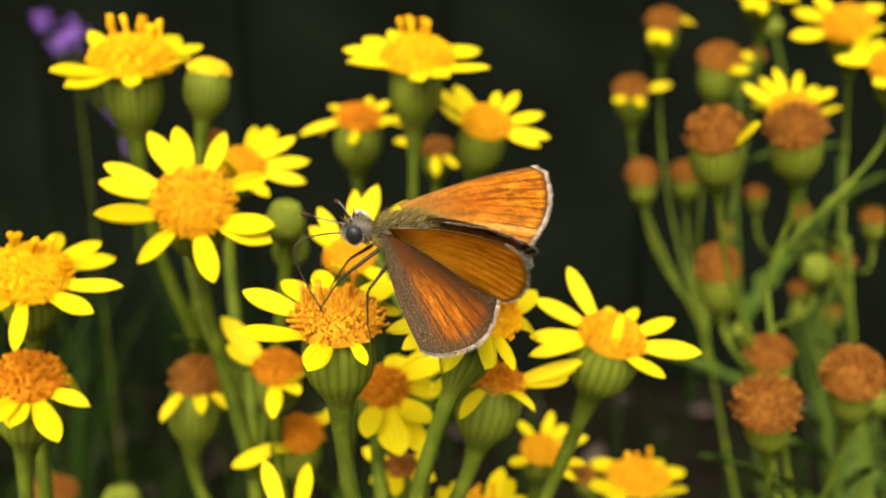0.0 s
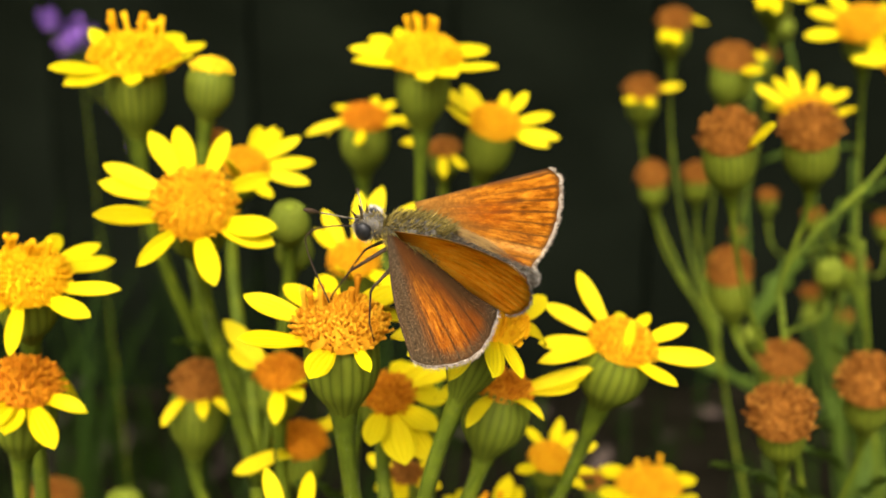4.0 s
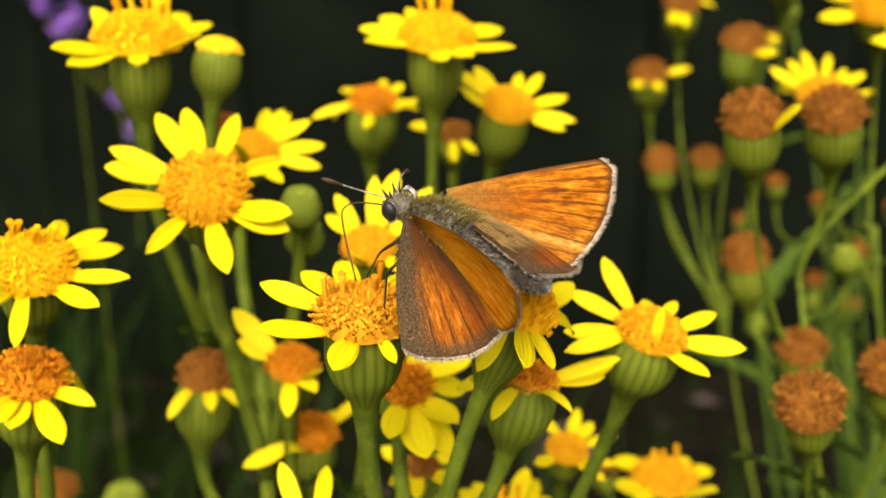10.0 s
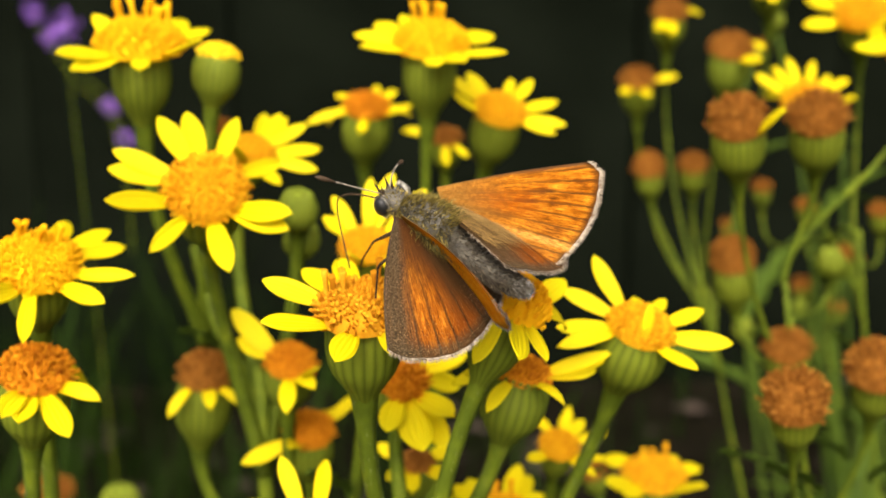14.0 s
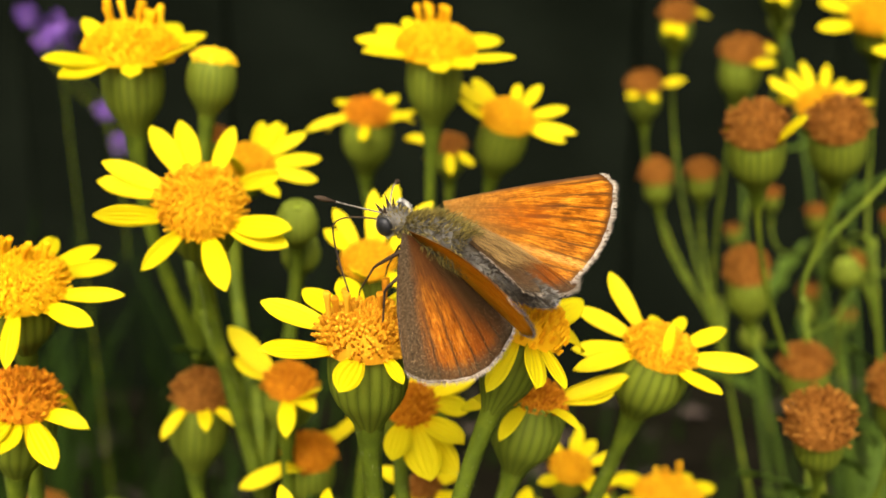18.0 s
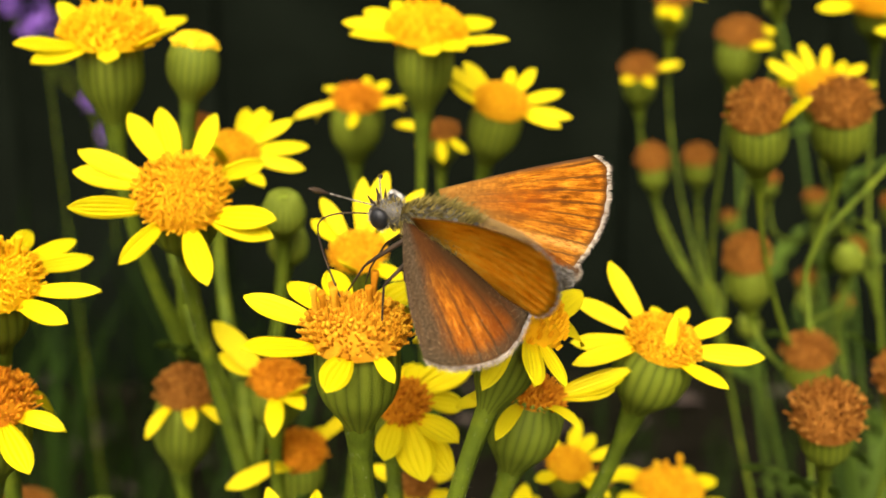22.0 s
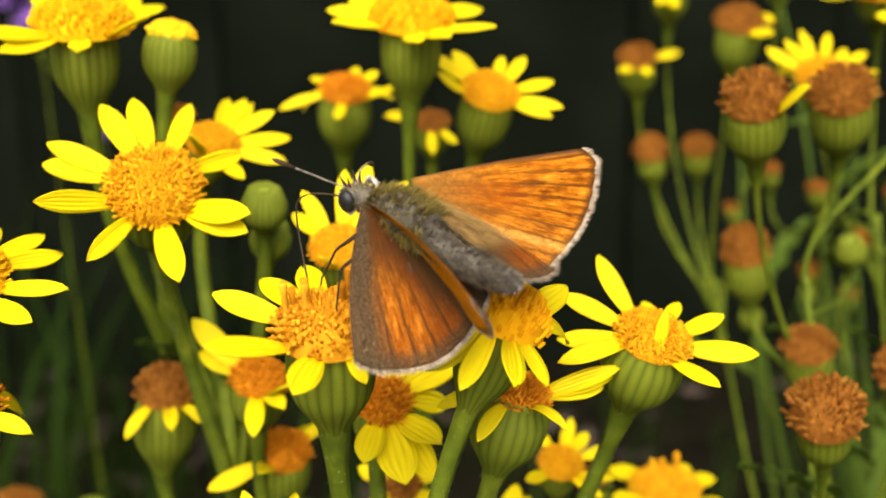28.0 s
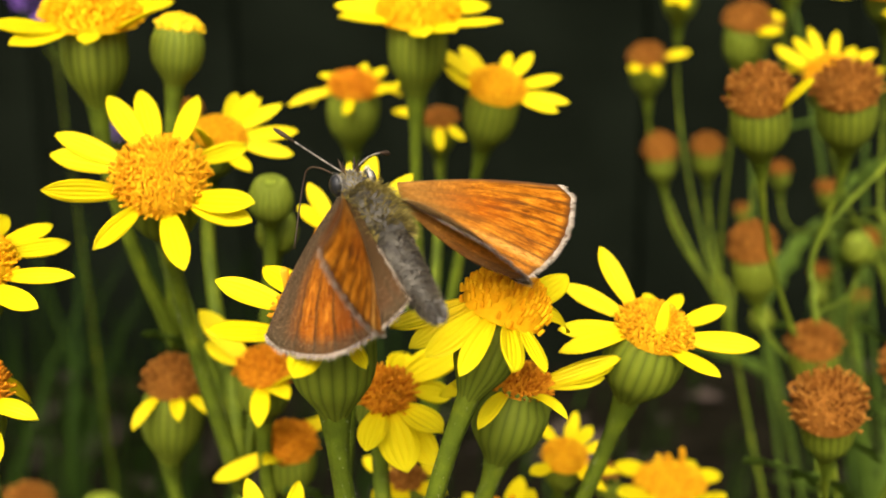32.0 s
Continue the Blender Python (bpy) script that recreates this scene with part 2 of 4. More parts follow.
PETAL = petal_material()
DISC = {
    "fresh": disc_material("disc_orange", (0.46, 0.165, 0.003), (0.66, 0.325, 0.006), (0.80, 0.50, 0.014)),
    "young": disc_material("disc_golden", (0.58, 0.25, 0.002), (0.74, 0.41, 0.004), (0.84, 0.56, 0.010)),
    "full": disc_material("disc_deep_orange", (0.34, 0.11, 0.003), (0.55, 0.24, 0.008), (0.74, 0.42, 0.022)),
    "ripe": disc_material("disc_amber", (0.28, 0.07, 0.003), (0.52, 0.18, 0.006), (0.72, 0.32, 0.012)),
    "spent": disc_material("disc_closed_orange", (0.62, 0.25, 0.003), (0.78, 0.39, 0.004), (0.86, 0.52, 0.010)),
    "old": disc_material("disc_rust_brown", (0.095, 0.028, 0.004), (0.21, 0.074, 0.009), (0.42, 0.19, 0.032)),
    "bud": disc_material("disc_opening_yellow", (0.62, 0.34, 0.006), (0.82, 0.56, 0.012), (0.88, 0.70, 0.03)),
    "green": disc_material("disc_green", (0.10, 0.14, 0.015), (0.20, 0.25, 0.03), (0.32, 0.36, 0.05)),
}
CUP = cup_material()
STEM = stem_material()
FUZZ = plain_material("stem_down", (0.12, 0.14, 0.05), (0.28, 0.29, 0.14), 900.0, 0.6, 0.1, 0.3)
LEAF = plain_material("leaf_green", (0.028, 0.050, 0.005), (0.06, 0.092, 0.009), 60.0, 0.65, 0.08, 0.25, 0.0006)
# Near-black soil: the shade on the ground is painted into its colour.
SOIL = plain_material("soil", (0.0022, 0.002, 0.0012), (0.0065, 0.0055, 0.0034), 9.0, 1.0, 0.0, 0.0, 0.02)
# Boards far darker than timber: the background's shade is put into the colour.
WALL = plain_material("shade_dark_boards", (0.0015, 0.0020, 0.0012), (0.0034, 0.0044, 0.0027), 5.0, 1.0, 0.0, 0.0, 0.01)
# Grass much darker than the leaves, its colour holding the shade.
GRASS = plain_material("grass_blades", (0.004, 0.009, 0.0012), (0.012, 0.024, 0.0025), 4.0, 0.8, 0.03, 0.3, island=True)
LITTER = plain_material("dry_litter", (0.010, 0.007, 0.005), (0.036, 0.026, 0.020), 30.0, 0.9, 0.1, island=True)
PURPLE = plain_material("purple_florets", (0.10, 0.035, 0.22), (0.24, 0.11, 0.42), 80.0, 0.6, 0.2, 0.3, island=True)
FORE_TOP, HIND_TOP = wing_material("forewing_scales", "fore"), wing_material("hindwing_scales", "hind")
FORE_UNDER = wing_material("forewing_underside", "under")
WING_HAIR = plain_material("golden_wing_hair", (0.06, 0.034, 0.008), (0.38, 0.235, 0.075), 300.0, 0.6, 0.25, 0.2, island=True)
FRINGE = plain_material("fringe_hair", (0.09, 0.065, 0.04), (0.44, 0.37, 0.28), 400.0, 0.7, 0.2, 0.3, island=True)
FUR = plain_material("grey_olive_hair", (0.040, 0.030, 0.005), (0.23, 0.175, 0.040), 300.0, 0.7, 0.2, 0.15, island=True)
ABDOMEN = plain_material("grey_abdomen_hair", (0.014, 0.010, 0.006), (0.082, 0.066, 0.042), 300.0, 0.7, 0.2, 0.1, island=True)
BODY = plain_material("body_scales", (0.016, 0.013, 0.010), (0.07, 0.062, 0.046), 900.0, 0.7, 0.25, 0.0, 0.0001)
BELLY = plain_material("pale_hair", (0.08, 0.072, 0.06), (0.32, 0.30, 0.26), 500.0, 0.7, 0.2, 0.1, island=True)
EYE = plain_material("eye_black", (0.006, 0.006, 0.006), (0.018, 0.017, 0.016), 900.0, 0.45, 0.2)
ANTENNA = plain_material("antenna_grey", (0.03, 0.025, 0.02), (0.22, 0.19, 0.15), 2500.0, 0.6, 0.2)
LEG = plain_material("leg_dark", (0.010, 0.006, 0.004), (0.035, 0.022, 0.012), 600.0, 0.6, 0.1)


# ---- building blocks ----
def part(name, bm, material, parent, label="", at=None):
    """One mesh object under a thing or a part; bm is a bmesh or a ready mesh."""
    if isinstance(bm, bmesh.types.BMesh):
        me = bpy.data.meshes.new(name)
        bm.to_mesh(me)
        bm.free()
    else:
        me = bm
    if not me.materials:
        for mat in material if isinstance(material, (list, tuple)) else (material,):
            me.materials.append(mat)
    ob = new(name, me)
    ob.parent = parent
    if at is not None:
        ob.matrix_basis = at
    if label:
        tagged(ob, label)
    return ob


def mesh_from(name, verts, faces, material, smooth=True, uvs=None):
    me = bpy.data.meshes.new(name)
    me.from_pydata([tuple(v) for v in verts], [], faces)
    if smooth:
        me.polygons.foreach_set("use_smooth", [True] * len(me.polygons))
    if uvs is not None:
        layer = me.uv_layers.new(name="uv")
        for loop in me.loops:
            layer.data[loop.index].uv = uvs[loop.vertex_index]
    for mat in material if isinstance(material, (list, tuple)) else (material,):
        me.materials.append(mat)
    me.update()
    return me


def bezier(p0, p1, p2, p3, count):
    return [p0 * (1 - s) ** 3 + p1 * 3 * s * (1 - s) ** 2 + p2 * 3 * s * s * (1 - s) + p3 * s ** 3
            for s in (i / (count - 1) for i in range(count))]


def tube(points, radii, sides=8, ribs=0.0):
    """A tapered tube along points, with capped ends."""
    verts, faces = [], []
    points = [Vector(p) for p in points]
    x = None
    for i, p in enumerate(points):
        ahead = (points[min(i + 1, len(points) - 1)] - points[max(i - 1, 0)]).normalized()
        if x is None:
            x = ahead.orthogonal().normalized()
        x = (x - ahead * x.dot(ahead)).normalized()
        y = ahead.cross(x)
        r = radii[i] if isinstance(radii, (list, tuple)) else radii
        for k in range(sides):
            a = 2 * math.pi * k / sides
            rr = r * (1 + ribs * (1 if k % 2 else -1))
            verts.append(p + (x * math.cos(a) + y * math.sin(a)) * rr)
    for i in range(len(points) - 1):
        for k in range(sides):
            faces.append((i * sides + k, i * sides + (k + 1) % sides, (i + 1) * sides + (k + 1) % sides, (i + 1) * sides + k))
    faces.append(tuple(range(sides))[::-1])
    faces.append(tuple((len(points) - 1) * sides + k for k in range(sides)))
    return verts, faces


def blend_meshes(pieces):
    verts, faces = [], []
    for v, f in pieces:
        base = len(verts)
        verts += v
        faces += [tuple(i + base for i in face) for face in f]
    return verts, faces


# ---- flower parts ----
PETALS, DISCS, CUPS = {}, {}, {}


def petal_mesh(curl, variant, wide):
    """A ray floret of length 1 along x, with a rounded, faintly notched tip and shallow grooves; it bends down by curl degrees."""
    key = (curl, variant, wide)
    if key in PETALS:
        return PETALS[key]
    rng = random.Random(variant * 31 + int(curl) + 7)
    nu, nv, thick = 10, 6, 0.018
    half = 0.152 * wide * rng.uniform(0.92, 1.08)
    twist = rng.uniform(-0.25, 0.25)
    side = rng.uniform(-0.07, 0.07)
    cupped = rng.uniform(0.10, 0.45)
    bend = radians(curl + rng.uniform(-9, 14))
    top, uvs = [], []
    for i in range(nu + 1):
        s = i / nu
        w = half * math.sin(math.pi * (0.10 + 0.72 * s)) ** 0.8
        if s > 0.60:
            w *= max(0.0, 1 - ((s - 0.60) / 0.404) ** 2.3) ** 0.55
        a = bend * s
        cx = s * (1 - 0.10 * abs(bend) * s) if abs(bend) < 0.4 else math.sin(a) / bend if bend else s
        cz = -(1 - math.cos(a)) / bend if abs(bend) > 1e-3 else 0.0
        for j in range(nv + 1):
            v = 2 * j / nv - 1
            notch = -0.02 * (1 - abs(2 * abs(v) - 1)) if s > 0.95 else 0.0
            y = v * w + side * s * s
            z = cz + cupped * half * (v * v - 0.4) * (1 - 0.4 * s) + 0.005 * math.cos(v * 7.5) + twist * s * v * w
            top.append(Vector((cx + notch, y, z)))
            uvs.append(((v + 1) / 2, s))
    count = len(top)
    verts = top + [p - Vector((0, 0, thick)) for p in top]
    uvs = uvs + uvs
    faces = []
    for i in range(nu):
        for j in range(nv):
            q = i * (nv + 1) + j
            faces.append((q, q + nv + 1, q + nv + 2, q + 1))
            faces.append((count + q, count + q + 1, count + q + nv + 2, count + q + nv + 1))
    rim = [j for j in range(nv + 1)] + [i * (nv + 1) + nv for i in range(1, nu + 1)]
    rim += [nu * (nv + 1) + j for j in range(nv - 1, -1, -1)] + [i * (nv + 1) for i in range(nu - 1, 0, -1)]
    for a, b in zip(rim, rim[1:] + rim[:1]):
        faces.append((a, b, count + b, count + a))
    PETALS[key] = mesh_from("petal", verts, faces, PETAL, uvs=uvs)
    return PETALS[key]


def floret(at, out, r, h, flare, sides=5, turn=0.0):
    x = out.orthogonal().normalized()
    y = out.cross(x)
    verts, faces = [], []
    rings = ((0.0, 0.9), (0.55, 0.85), (0.9, flare), (1.0, flare * 0.75))
    for z, rr in rings:
        for k in range(sides):
            a = turn + 2 * math.pi * k / sides
            verts.append(at + out * (h * z) + (x * math.cos(a) + y * math.sin(a)) * (r * rr))
    verts.append(at + out * (h * (0.84 if flare > 1.1 else 1.1)))
    for i in range(3):
        for k in range(sides):
            faces.append((i * sides + k, i * sides + (k + 1) % sides, (i + 1) * sides + (k + 1) % sides, (i + 1) * sides + k))
    for k in range(sides):
        faces.append((3 * sides + k, 3 * sides + (k + 1) % sides, 4 * sides))
    return verts, faces


def disc_mesh(kind, dome, tall, variant):
    """The button of tubular florets, of radius 1 at its base."""
    key = (kind, dome, tall, variant)
    if key in DISCS:
        return DISCS[key]
    rng = random.Random(hash((dome, tall, variant, len(kind))) % 100000)
    pieces = []
    core = []
    rings, seg = 6, 20
    for i in range(rings + 1):
        a = i / rings * math.pi / 2
        for k in range(seg):
            b = 2 * math.pi * k / seg
            core.append(Vector((0.93 * math.cos(a) * math.cos(b), 0.93 * math.cos(a) * math.sin(b), (dome - 0.08) * math.sin(a))))
    faces = [(i * seg + k, i * seg + (k + 1) % seg, (i + 1) * seg + (k + 1) % seg, (i + 1) * seg + k) for i in range(rings) for k in range(seg)]
    pieces.append((core, faces))
    count = {"fresh": 680, "young": 640, "full": 460, "ripe": 260, "old": 210, "bud": 90, "green": 40, "spent": 260}[kind]
    for i in range(count):
        f = (i + 0.5) / count
        rad = math.sqrt(f)
        ang = i * 2.399963 + rng.uniform(-0.12, 0.12)
        el = math.acos(min(1, rad))
        at = Vector((rad * math.cos(ang), rad * math.sin(ang), dome * math.sin(el) * 0.93))
        out = Vector((at.x * 0.75, at.y * 0.75, at.z / dome * 0.9 + 0.35)).normalized()
        out = (out + Vector((rng.uniform(-1, 1), rng.uniform(-1, 1), rng.uniform(-1, 1))) * (0.30 if kind in ("old", "ripe") else 0.14)).normalized()
        if kind in ("fresh", "young", "full"):
            flare = 1.25 if rad > 0.42 + rng.uniform(-0.15, 0.15) else 0.8
            h = rng.uniform(0.10, 0.20) if flare > 1 else rng.uniform(0.08, 0.14)
            r = 0.031 if kind == "full" else 0.025
        elif kind in ("ripe", "old"):
            flare, h, r = rng.choice((0.5, 0.9, 1.45)), rng.uniform(0.12, 0.30), 0.042
        elif kind == "spent":
            flare, h, r = 0.7, rng.uniform(0.13, 0.19), 0.055
            out = (out * 0.8 + Vector((0, 0, 1))).normalized()
        else:
            flare, h, r = 0.9, rng.uniform(0.10, 0.22), 0.085
        pieces.append(floret(at - out * 0.06, out, r, h, flare, 5, rng.uniform(0, 6)))
    for i in range(tall * 2):
        ang = rng.uniform(0.2, 2.9)
        rad = rng.uniform(0.25, 0.75)
        at = Vector((rad * math.cos(ang), rad * math.sin(ang), dome * math.sqrt(1 - rad * rad) * 0.9))
        out = Vector((rng.uniform(-0.25, 0.25), rng.uniform(-0.1, 0.25), 1)).normalized()
        pieces.append(floret(at, out, 0.07, rng.uniform(0.35, 0.62), 1.25, 5, rng.uniform(0, 6)))
    DISCS[key] = mesh_from("disc", *blend_meshes(pieces), DISC[kind])
    return DISCS[key]


def cup_mesh(width, height, variant, closed=False):
    """The green cup of narrow bracts under a flower, of unit disc radius; the stalk joins it below."""
    key = (width, height, variant, closed)
    if key in CUPS:
        return CUPS[key]
    rng = random.Random(variant)
    profile = ((0.03, 0.80), (-0.05, 0.95), (-0.25, 0.99), (-0.5, 1.0), (-0.68, 0.95), (-0.82, 0.86), (-0.96, 0.70), (-1.10, 0.53), (-1.26, 0.36), (-1.44, 0.18))
    if closed:
        profile = ((0.30, 0.42), (0.18, 0.70)) + profile[2:]
    seg = 126
    verts, faces = [], []
    phase = [rng.uniform(-0.05, 0.03) for _ in range(21)]
    for z, r in profile:
        for k in range(seg):
            a = 2 * math.pi * k / seg
            groove = abs(math.sin(a * 10.5))
            dip = 1 - 0.022 * (1 - groove) ** 2 * (1 if z > -1.2 else 0.4)
            lift = phase[int(a / (2 * math.pi) * 21) % 21] if z > 0 else 0
            tip = 0.06 * groove if z > 0 else 0.0
            rr = (min(width * r, 0.92) if z > -0.1 else width * r) * dip * (1 + lift)
            verts.append(Vector((rr * math.cos(a), rr * math.sin(a), (z + tip) * height)))
    rows = len(profile)
    for i in range(rows - 1):
        for k in range(seg):
            faces.append((i * seg + k, (i + 1) * seg + k, (i + 1) * seg + (k + 1) % seg, i * seg + (k + 1) % seg))
    verts.append(Vector((0, 0, 0)))
    top = len(verts) - 1
    faces += [(k, (k + 1) % seg, top) for k in range(seg)]
    verts.append(Vector((0, 0, -1.44 * height)))
    faces += [((rows - 1) * seg + (k + 1) % seg, (rows - 1) * seg + k, top + 1) for k in range(seg)]
    CUPS[key] = mesh_from("flower_head", verts, faces, CUP)
    return CUPS[key]


NODES, PLANTS, MADE = {}, {}, []
FORKS = ("a", "a2", "a3", "b", "b2", "b3", "b4", "c", "d1", "d2", "d3", "d4", "low")
WORDS = {
    "young": "newly opened yellow flower head with a golden button",
    "fresh": "open yellow flower head with an orange button",
    "full": "open yellow flower head with a deep orange button",
    "ripe": "ageing flower head with an amber button and drooping petals",
    "spent": "closing flower head with orange florets and drooping petals",
    "old": "faded rust-brown flower head",
    "bud": "opening yellow bud in a green cup",
    "green": "pale green closed bud",
}


def plant(key, base, label):
    ob = new("ragwort_plant")
    ob.location = base
    PLANTS[key] = tagged(ob, label, "plant", "ragwort plants")
    return ob


def head(key, kind, at, axis, r, length, petals=(), tall=0, node="", dome=0.62, cup=1.0, wide=1.0, belly=1.0, label=""):
    """A flower head: its green cup, button of florets, petals (turn, rise, length, curl, roll) and stalk down to a fork."""
    rng = random.Random(len(MADE) + 5)
    MADE.append(kind)
    thing = PLANTS[key]
    a = Vector(axis).normalized()
    x = Vector((0, 1, 0)).cross(a).normalized()
    y = a.cross(x)
    at = Vector(at)
    m = Matrix((x, y, a)).transposed().to_4x4()
    m.translation = at - thing.location
    plump = {"fresh": 0.80, "young": 0.72, "full": 0.80, "ripe": 0.96, "spent": 0.72, "old": 0.92, "bud": 0.98, "green": 1.0}[kind] * (1 + 0.6 * (cup - 1)) * belly
    tallness = {"fresh": 1.55, "young": 1.5, "full": 1.55, "ripe": 1.75, "spent": 1.6, "old": 1.70, "bud": 1.6, "green": 1.4}[kind] * cup
    body = part("flower_head", cup_mesh(plump, tallness, len(MADE) % 3, kind == "green"), CUP, thing, label or WORDS[kind], m @ Matrix.Diagonal((r, r, r, 1)))
    small = 0.62 if kind == "green" else 0.9 if kind == "bud" else 1.0
    part("disc", disc_mesh(kind, dome, tall, len(MADE) % 4), DISC[kind], body, at=Matrix.Rotation(rng.uniform(-0.4, 0.4), 4, "Z") @ Matrix.Diagonal((small, small, small, 1)))
    for turn, rise, size, curl, roll in petals:
        k = length * size / r
        rise_at = radians(rise + curl * 0.5)
        pm = Matrix.Rotation(radians(turn), 4, "Z") @ Matrix.Translation((0.80, 0, 0.05)) @ Matrix.Rotation(-rise_at, 4, "Y") @ Matrix.Rotation(radians(roll) + rng.uniform(-0.18, 0.18), 4, "X")
        part("petal", petal_mesh(curl, rng.randrange(4), wide), PETAL, body, at=pm @ Matrix.Diagonal((k, k * rng.uniform(0.92, 1.1), k, 1)))
    low = at - a * (1.26 * tallness * r)
    end = Vector(NODES[node])
    if node in FORKS:
        end = along_stem(thing, end, rng.uniform(0.0, 0.05))
    fine = 0.42 if key == "right" else 0.85 if key == "far" else 1.0
    drop = (low - end).length
    if key == "right":
        pts = bezier(low, low - a * drop * 0.45, end + Vector((-0.35, 0, 0.85)) * drop * 0.28, end, 16)
    else:
        pts = bezier(low, low - a * drop * 0.42, end.lerp(low, 0.22), end, 16)
    radii = [fine * (0.00074 + 0.0003 * (i / 15)) for i in range(16)]
    for i, p in enumerate(pts):
        radii[i] += max(0.0, 0.38 * r * plump - radii[0]) * math.exp(-(p - low).length / (0.55 * r)) if i else 0.0
    pts.insert(0, low + a * (0.14 * tallness * r))
    radii[0] = 0.36 * r * plump
    radii.insert(0, 0.44 * r * plump)
    verts, faces = tube(pts, radii, 14, 0.07)
    stalk = part("stalk", mesh_from("stalk", [p - thing.location for p in verts], faces, STEM), STEM, thing)
    if at.y < 0.135:
        part("down", mesh_from("down", *stalk_down(pts, radii, thing.location, rng), FUZZ, smooth=False), FUZZ, stalk, "fine pale hairs")
    return body


def stalk_down(pts, radii, origin, rng):
    """Fine pale hairs standing off a stalk."""
    pieces = []
    for _ in range(420):
        f = rng.uniform(1, len(pts) - 1.001)
        i, g = int(f), f % 1
        p, r = pts[i].lerp(pts[i + 1], g), radii[i] * (1 - g) + radii[i + 1] * g
        ahead = (pts[i + 1] - pts[i]).normalized()
        out = ahead.cross(Vector((rng.uniform(-1, 1), rng.uniform(-1, 1), rng.uniform(-1, 1)))).normalized()
        root = p + out * r * 0.9 - origin
        across = ahead.cross(out) * 0.00003
        tip = root + (out + ahead * rng.uniform(-0.8, 0.8)).normalized() * rng.uniform(0.0002, 0.0005)
        pieces.append(([root - across, root + across, tip], [(0, 1, 2)]))
    return blend_meshes(pieces)


def stem_line(end, foot):
    return bezier(end, end.lerp(foot, 0.25) - Vector((0, 0, 0.03)), foot + Vector((0, 0, 0.22)), foot, 40)


def along_stem(thing, end, share):
    """A point a little way down the stem that ends at a fork."""
    pts = stem_line(end, Vector(thing.location))
    f = share * 39
    return pts[int(f)].lerp(pts[int(f) + 1], f % 1)


def main_stem(key, nodes):
    """The stem of a plant from the ground up through its forks."""
    thing = PLANTS[key]
    foot = Vector(thing.location)
    for name in nodes:
        end = Vector(NODES[name])
        pts = stem_line(end, foot)
        fine = 0.36 if key == "right" else 0.8
        v, f = tube([p - foot for p in pts], [fine * (0.0012 + 0.0014 * i / 39) for i in range(40)], 10, 0.08)
        part("stem", mesh_from("stem", v, f, STEM), STEM, thing)


def branch(key, upper, lower):
    """A side branch from one fork of a plant down to another."""
    thing = PLANTS[key]
    foot, top = Vector(thing.location), Vector(NODES[upper])
    end = along_stem(thing, Vector(NODES[lower]), 0.02)
    pts = bezier(top, top.lerp(end, 0.3) - Vector((0, 0, 0.006)), end.lerp(top, 0.2), end, 16)
    v, f = tube([p - foot for p in pts], [0.0011 + 0.0003 * i / 15 for i in range(16)], 10, 0.08)
    part("stem", mesh_from("stem", v, f, STEM), STEM, thing)


# ---- ground and backdrop ----
def ground_sheet():
    n, size = 90, 40.0
    verts, faces = [], []
    for i in range(n + 1):
        for j in range(n + 1):
            u, v = 2 * i / n - 1, 2 * j / n - 1
            x, y = size * u ** 3 * (1 if abs(u) > 0.0 else 0), size * v ** 3
            z = 0.03 * noise.noise(Vector((x * 2.2, y * 2.2, 0))) if abs(x) < 3 and abs(y) < 3 else 0.0
            verts.append((x, y + 0.3, z - 0.02))
    for i in range(n):
        for j in range(n):
            q = i * (n + 1) + j
            faces.append((q, q + n + 1, q + n + 2, q + 1))
    tagged(new("ground", mesh_from("ground", verts, faces, SOIL)), "bare soil with scattered litter, shade put into its near-black colour", "ground", kind="structure")


ground_sheet()


def board_wall():
    """A close-boarded fence added behind the plants, near-black in colour to stand in for shade."""
    holder = tagged(new("backdrop"), "close-boarded timber fence added as backdrop, shade put into its near-black colour", "fence", kind="structure")
    holder.location = (0, 1.45, 0)
    bm = bmesh.new()
    bmesh.ops.create_cube(bm, size=1.0)
    bmesh.ops.scale(bm, vec=(5.6, 0.02, 2.6), verts=bm.verts)
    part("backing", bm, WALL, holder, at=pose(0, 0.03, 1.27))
    me = None
    for i in range(22):
        bm = bmesh.new()
        bmesh.ops.create_cube(bm, size=1.0)
        bmesh.ops.scale(bm, vec=(0.243, 0.022, 2.6), verts=bm.verts)
        bmesh.ops.bevel(bm, geom=list(bm.edges), offset=0.004, segments=1, affect="EDGES")
        if me is None:
            me = bpy.data.meshes.new("board")
            bm.to_mesh(me)
        bm.free()
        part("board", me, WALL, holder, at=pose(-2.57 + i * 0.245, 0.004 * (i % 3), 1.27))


board_wall()

# ---- the ragwort plants ----
NODES["a"] = (-0.0262, 0.1500, 0.4931)
NODES["a2"] = (-0.0364, 0.1650, 0.5051)
NODES["a3"] = (-0.0493, 0.1300, 0.4783)
NODES["b"] = (-0.0047, 0.1220, 0.4791)
NODES["b2"] = (-0.0185, 0.1550, 0.4608)
NODES["b3"] = (0.0200, 0.1650, 0.4501)
NODES["b4"] = (-0.0009, 0.1400, 0.4612)
NODES["low"] = (-0.0699, 0.2250, 0.4205)
NODES["c"] = (-0.0036, 0.1850, 0.4890)
NODES["d1"] = (0.0596, 0.2620, 0.4691)
NODES["d2"] = (0.0508, 0.1780, 0.4956)
NODES["d3"] = (0.0559, 0.1650, 0.4540)
NODES["d4"] = (0.0829, 0.2350, 0.4896)

